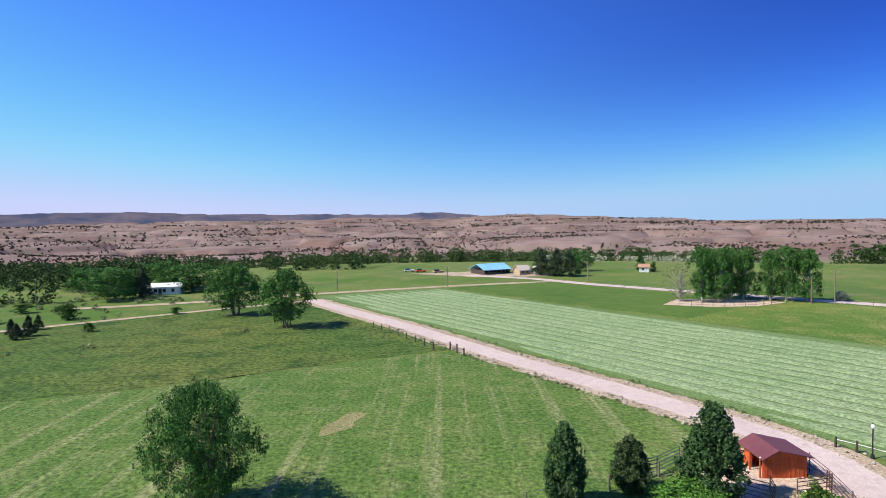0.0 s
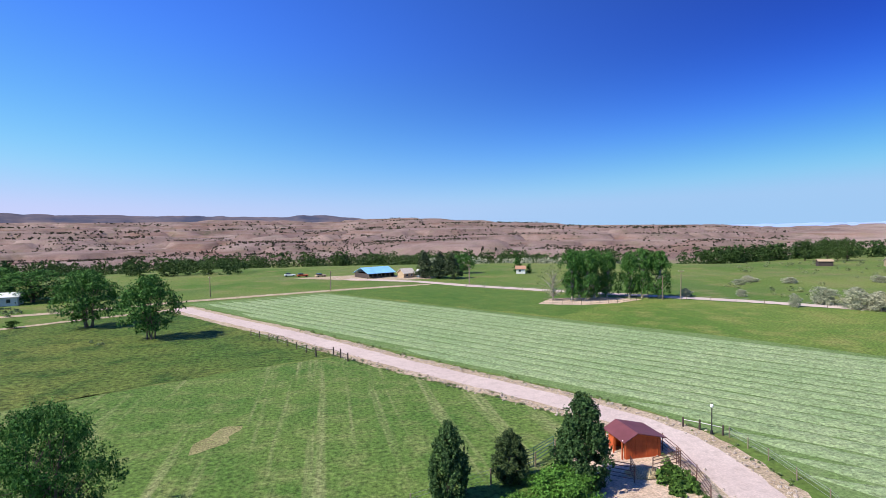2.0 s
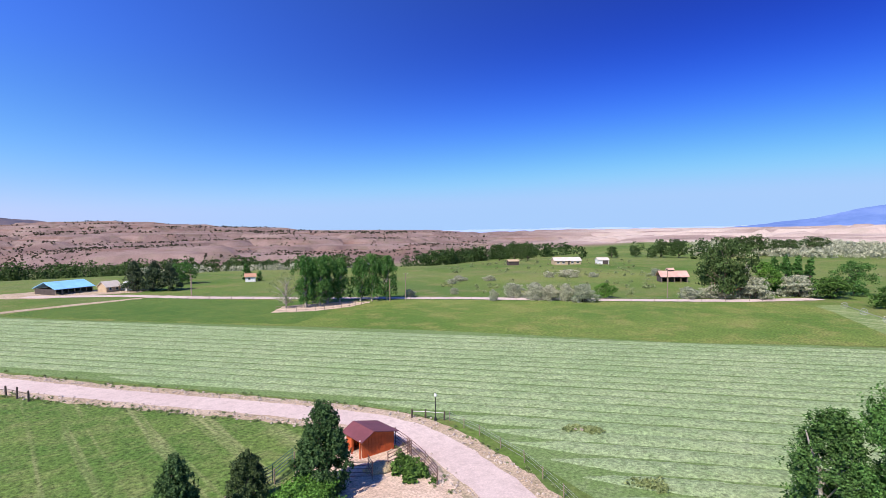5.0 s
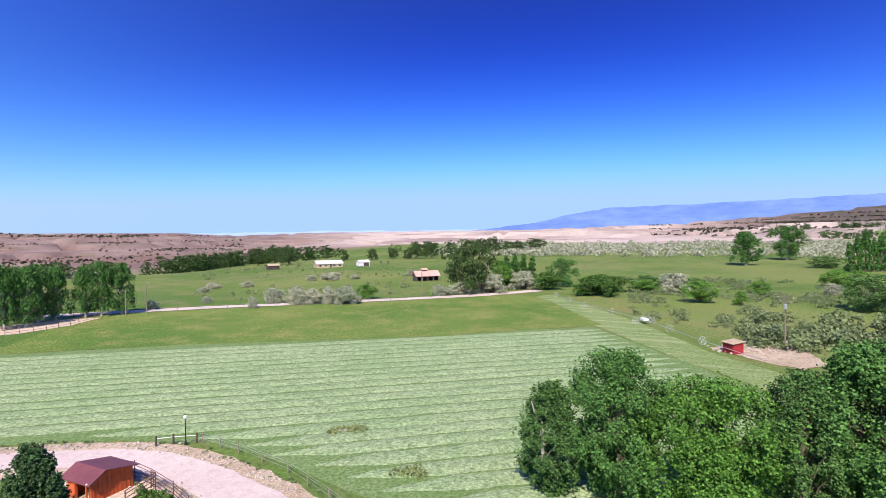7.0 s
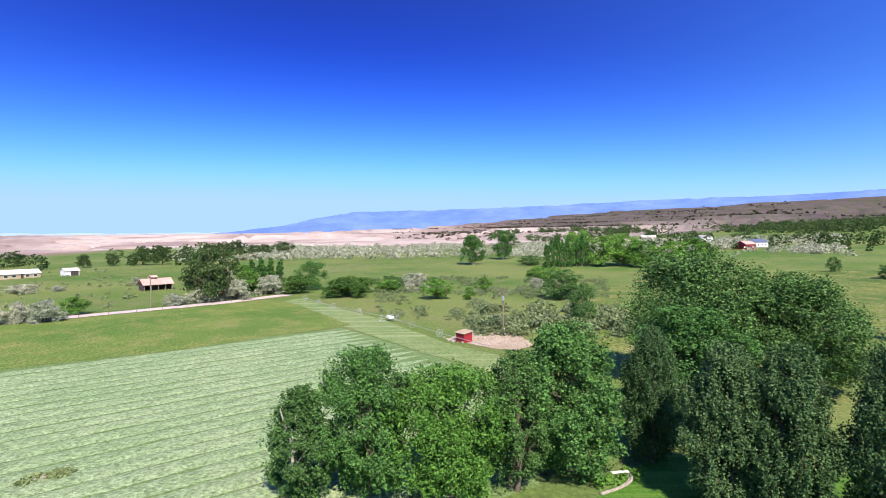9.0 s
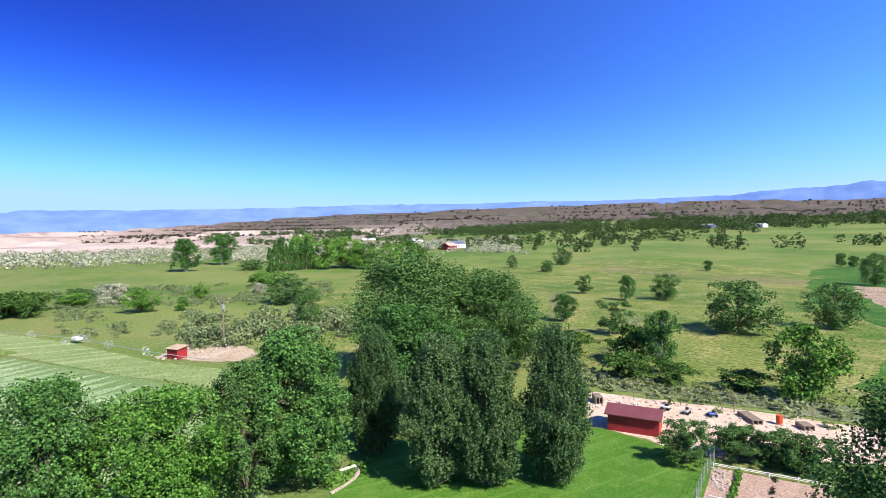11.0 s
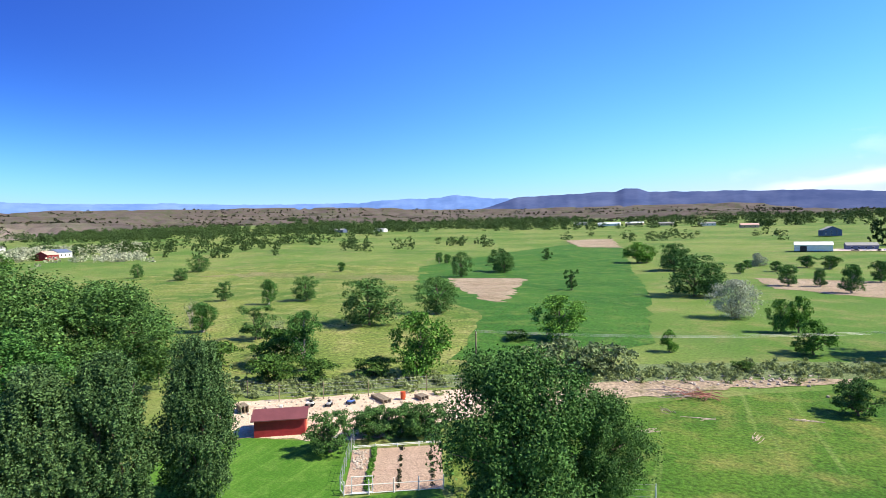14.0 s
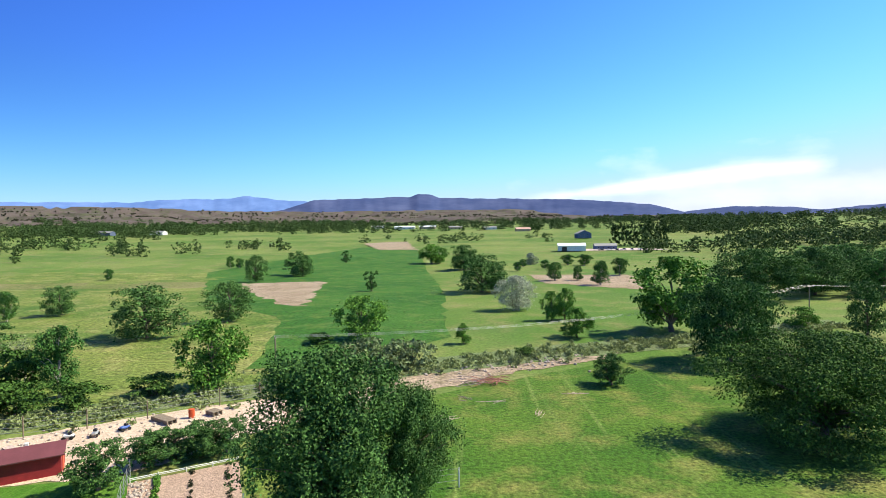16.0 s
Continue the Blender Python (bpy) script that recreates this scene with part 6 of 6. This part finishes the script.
scatter_rocks("field_stones", ((44.5, 32.1, 0.24), (44.1, 32.6, 0.2), (44.9, 32.5, 0.17)), "pale stones in the cut hay field")
far_growth("garden_plants", [(x, y, 0.25 + s, 0.35 + s) for x, y, s in along(((26.6, -43.2), (22.9, -35.6)), 0, 0.05, 40, 11)], 40, 0.3, M_BRIGHT, "row of green vegetable plants", "plants", "shrub", 15)
far_growth("garden_stubble", [(x, y, 0.1 + s, 0.2 + s) for x, y, s in along(((24.4, -44.4), (20.8, -36.9)), 0, 0.05, 40, 13) + along(((22.0, -45.8), (18.4, -38.2)), 0, 0.05, 30, 14)], 24, 0.3, M_JUNIPER, "rows of dry brown garden stubble", "plants", "shrub", 16)


def heap(name, x, y, r, h, mat, label):
    bm = bmesh.new()
    bmesh.ops.create_icosphere(bm, subdivisions=3, radius=1.0)
    for v in bm.verts:
        k = 1 + 0.35 * noise.noise(v.co * 2.3 + Vector((x, y, 0)))
        v.co = Vector((v.co.x * r * k, v.co.y * r * 0.8 * k, max(-0.05, v.co.z) * h * k))
    ob = part(name, bm, mat, None, "", True)
    ob.location = (x, y, 0.05)
    return tagged(ob, label, "heap")


heap("straw_mound", 24.4, 38.2, 1.3, 0.45, M_STRAW, "heap of pale straw in the shed yard")


def brush_pile():
    rs = np.random.RandomState(5)
    ob = thing("brush_pile", 0.6, -70.8, 0.06, 0, "pile of pale dead branches and red twigs", "brush pile")
    for k in range(70):
        a = rs.uniform(0, 6.28)
        c = Vector((rs.normal() * 1.2, rs.normal() * 0.8, 0.1 + abs(rs.normal()) * 0.25))
        if k > 30:
            c.x -= 2.6
        ln = rs.uniform(0.8, 2.0)
        d = Vector((math.cos(a), 0.5 * math.sin(a), rs.uniform(-0.05, 0.3))) * ln
        mid = c + Vector((rs.normal() * 0.1, rs.normal() * 0.1, 0.12))
        bm = bmesh.new()
        e0, e1 = c - d, c + d
        e0.z, e1.z = max(0.02, e0.z), max(0.02, e1.z)
        rod(bm, e0, mid, 0.02, 0.05, 5)
        rod(bm, mid, e1, 0.05, 0.015, 5)
        part("branch", bm, M_REDSTICK if k > 30 else M_STICK, ob)


brush_pile()


def crate(name, x, y, turn, w, d, h, mat, label, category):
    """A slatted box or pallet."""
    ob = thing(name, x, y, 0.05, turn, label, category)
    n = max(3, int(w / 0.3))
    for k in range(n):
        bm = bmesh.new()
        box(bm, -w / 2 + w * (k + 0.5) / n, 0, h - 0.03, w / n * 0.75, d, 0.05)
        part("slat", bm, mat, ob)
    for yy in (-d / 2 + 0.06, 0, d / 2 - 0.06):
        bm = bmesh.new()
        box(bm, 0, yy, (h - 0.06) / 2, w, 0.1, h - 0.06)
        part("bearer", bm, mat, ob)


crate("pallet", 33.6, -56.6, -32, 3.2, 1.1, 0.45, M_TIMBER, "long weathered timber pallet in the yard", "pallet")
crate("pallet", 29.2, -58.8, -32, 1.5, 1.1, 0.5, M_TIMBER, "weathered timber crate in the yard", "pallet")
crate("work_table", 46.4, -47.2, -30, 1.8, 0.9, 0.8, M_TIMBER, "rough timber table in the yard", "table")
crate("timber_stack", 43.4, -48.6, -32, 2.6, 0.8, 0.25, M_STICK, "low stack of pale boards", "boards")
crate("timber_stack", 41.0, -47.8, -32, 4.2, 0.4, 0.2, M_PIPE, "long stack of reddish boards", "boards")


def barrel(x, y):
    ob = thing("barrel", x, y, 0.05, 0, "upright orange-red steel barrel", "barrel")
    bm = bmesh.new()
    rod(bm, (0, 0, 0), (0, 0, 0.95), 0.31, seg=16)
    part("drum", bm, M_REDPAINT, ob)
    for z in (0.05, 0.33, 0.63, 0.92):
        bm = bmesh.new()
        rod(bm, (0, 0, z - 0.02), (0, 0, z + 0.02), 0.33, seg=16)
        part("hoop", bm, M_REDPAINT, ob)


barrel(31.2, -57.8)


def machine(x, y, turn, paint, label):
    """A small wheeled garden machine."""
    ob = thing("garden_machine", x, y, 0.05, turn, label, "machine")
    ob.scale = (0.7, 0.7, 0.7)
    bm = bmesh.new()
    box(bm, 0, 0, 0.5, 1.3, 0.7, 0.35, 0, 0.08)
    part("deck", bm, paint, ob)
    bm = bmesh.new()
    box(bm, -0.2, 0, 0.85, 0.5, 0.5, 0.4, 0, 0.1)
    part("seat", bm, M_IRON, ob)
    for sx in (-0.45, 0.5):
        for sy in (-0.4, 0.4):
            bm = bmesh.new()
            rod(bm, (sx, sy - 0.08, 0.25), (sx, sy + 0.08, 0.25), 0.25, seg=12)
            part("wheel", bm, M_RUBBER, ob)


machine(40.3, -51.6, 20, M_TRIMWHITE, "small white machine in the yard")
machine(36.2, -54.0, 60, M_BLUEPAINT, "small blue machine in the yard")
machine(38.2, -52.4, 110, M_GALV, "grey machine in the yard")


# ---- cloud ----
def cloud():
    """A thin white streak of cloud low in the south-western sky."""
    m, n, l, p = _tree("cloud_vapour")
    tc = n.new("ShaderNodeTexCoord")
    mp = n.new("ShaderNodeMapping")
    mp.inputs["Scale"].default_value = (5.0, 1.4, 1)
    l.new(tc.outputs["UV"], mp.inputs["Vector"])
    f = _noise(n, l, mp.outputs[0], 1.6, 5, 0.55)
    at = n.new("ShaderNodeAttribute")
    at.attribute_name = "vapour"
    mu = n.new("ShaderNodeMath")
    mu.operation = "MULTIPLY_ADD"
    mu.inputs[1].default_value = 0.9
    l.new(f, mu.inputs[0])
    l.new(at.outputs["Fac"], mu.inputs[2])
    k = n.new("ShaderNodeMapRange")
    k.inputs[1].default_value, k.inputs[2].default_value, k.inputs[4].default_value = 0.62, 1.35, 0.95
    l.new(mu.outputs[0], k.inputs[0])
    # the cloud's sunlit white is put in as emission
    em, tr, mx = n.new("ShaderNodeEmission"), n.new("ShaderNodeBsdfTransparent"), n.new("ShaderNodeMixShader")
    em.inputs["Color"].default_value, em.inputs["Strength"].default_value = (0.95, 0.97, 1.0, 1), 0.8
    l.new(k.outputs[0], mx.inputs[0])
    l.new(tr.outputs[0], mx.inputs[1])
    l.new(em.outputs[0], mx.inputs[2])
    l.new(mx.outputs[0], n["Material Output"].inputs["Surface"])
    az, el = np.linspace(182, 240, 60), np.linspace(1.2, 9.5, 24)
    aa, ee = np.meshgrid(az, el, indexing="ij")
    r = 4780.0
    v = np.stack([r * np.sin(np.radians(aa)), r * np.cos(np.radians(aa)), 20 + r * np.tan(np.radians(ee))], -1).reshape(-1, 3)
    i, j = np.meshgrid(np.arange(59), np.arange(23), indexing="ij")
    f4 = np.stack([i * 24 + j, (i + 1) * 24 + j, (i + 1) * 24 + j + 1, i * 24 + j + 1], -1).reshape(-1, 4)
    me = fast_mesh("backdrop_cloud", v, f4, (m,), True)
    u = (aa - 182) / 58
    mid = 3.7 + 2.0 * smooth01(184, 212, aa)
    wide = 0.3 + 0.4 * smooth01(186, 204, aa)
    dens = np.exp(-((ee - mid) / wide) ** 2) * smooth01(183, 196, aa) * (1 - smooth01(211, 215, aa)) * 0.72
    # a broad faint band of pale horizon haze, added to the streak
    mid2 = 3.4 + 0.0 * aa
    dens = dens + 0.27 * np.exp(-((ee - mid2) / 1.6) ** 2) * smooth01(190, 205, aa)
    edge = smooth01(0, 0.04, u) * (1 - smooth01(0.96, 1, u)) * (1 - smooth01(8.6, 9.4, ee))
    dens = (dens + 0.15) * edge - 0.6 * (1 - edge)
    me.attributes.new("vapour", "FLOAT", "POINT").data.foreach_set("value", dens.ravel().astype(np.float32))
    uv = me.uv_layers.new(name="UVMap")
    flat = np.stack([u, (ee - 1.2) / 8.3], -1).reshape(-1, 2)
    uv.data.foreach_set("uv", flat[f4.ravel()].ravel().astype(np.float32))
    ob = new("backdrop_cloud", me)
    tagged(ob, "thin white streak of cloud low in the sky", "cloud", kind="structure")


cloud()


# ---- last small things ----
def edging():
    """Curved pale stone edging of the lawn under the trees."""
    ob = thing("lawn_edging", 0, 0, 0.03, 0, "curved row of pale edging stones round the lawn", "edging")
    rs = np.random.RandomState(3)
    pts = [Vector((40.4 + 0.35 * k, -12.6 - 0.75 * k + 0.045 * k * k)) for k in range(11)]
    for k, p in enumerate(pts):
        for f in (0.0, 0.5):
            q = p.lerp(pts[min(k + 1, 10)], f)
            bm = bmesh.new()
            box(bm, q.x, q.y, 0.09, rs.uniform(0.3, 0.42), rs.uniform(0.2, 0.26), 0.2, rs.uniform(-70, -50), 0.04)
            part("stone", bm, M_STONE, ob)


edging()
far_growth("flower_bed", [(x, y, 0.4 + s, 0.5 + s) for x, y, s in along(((41.4, -12.6), (43.8, -17.6)), 0.5, 0.3, 36, 21)], 30, 0.28, M_BRIGHT, "low green plants in the bed beside the bench", "plants", "shrub", 18)
for dx, dy, dt in ((-1.5, -63, 20), (-6.5, -58.5, 70), (3.4, -57, 40), (-12, -66, 10), (1.5, -64.5, 120)):
    rs = np.random.RandomState(int(abs(dx * 10)))
    bm = bmesh.new()
    for k in range(14):
        a = radians(dt + rs.normal() * 18)
        cx, cy = rs.normal() * 0.7 * math.cos(radians(dt)), rs.normal() * 0.7 * math.sin(radians(dt))
        d = Vector((math.cos(a), math.sin(a), 0)) * rs.uniform(0.3, 0.7)
        c = Vector((cx, cy, 0.05))
        rod(bm, c - d, c + d, 0.025, 0.015, 5)
    ob = part("fallen_branch", bm, M_STICK)
    ob.location = (dx, dy, 0.04)
    tagged(ob, "pale dry branch lying on the grass", "branch", "fallen branches")
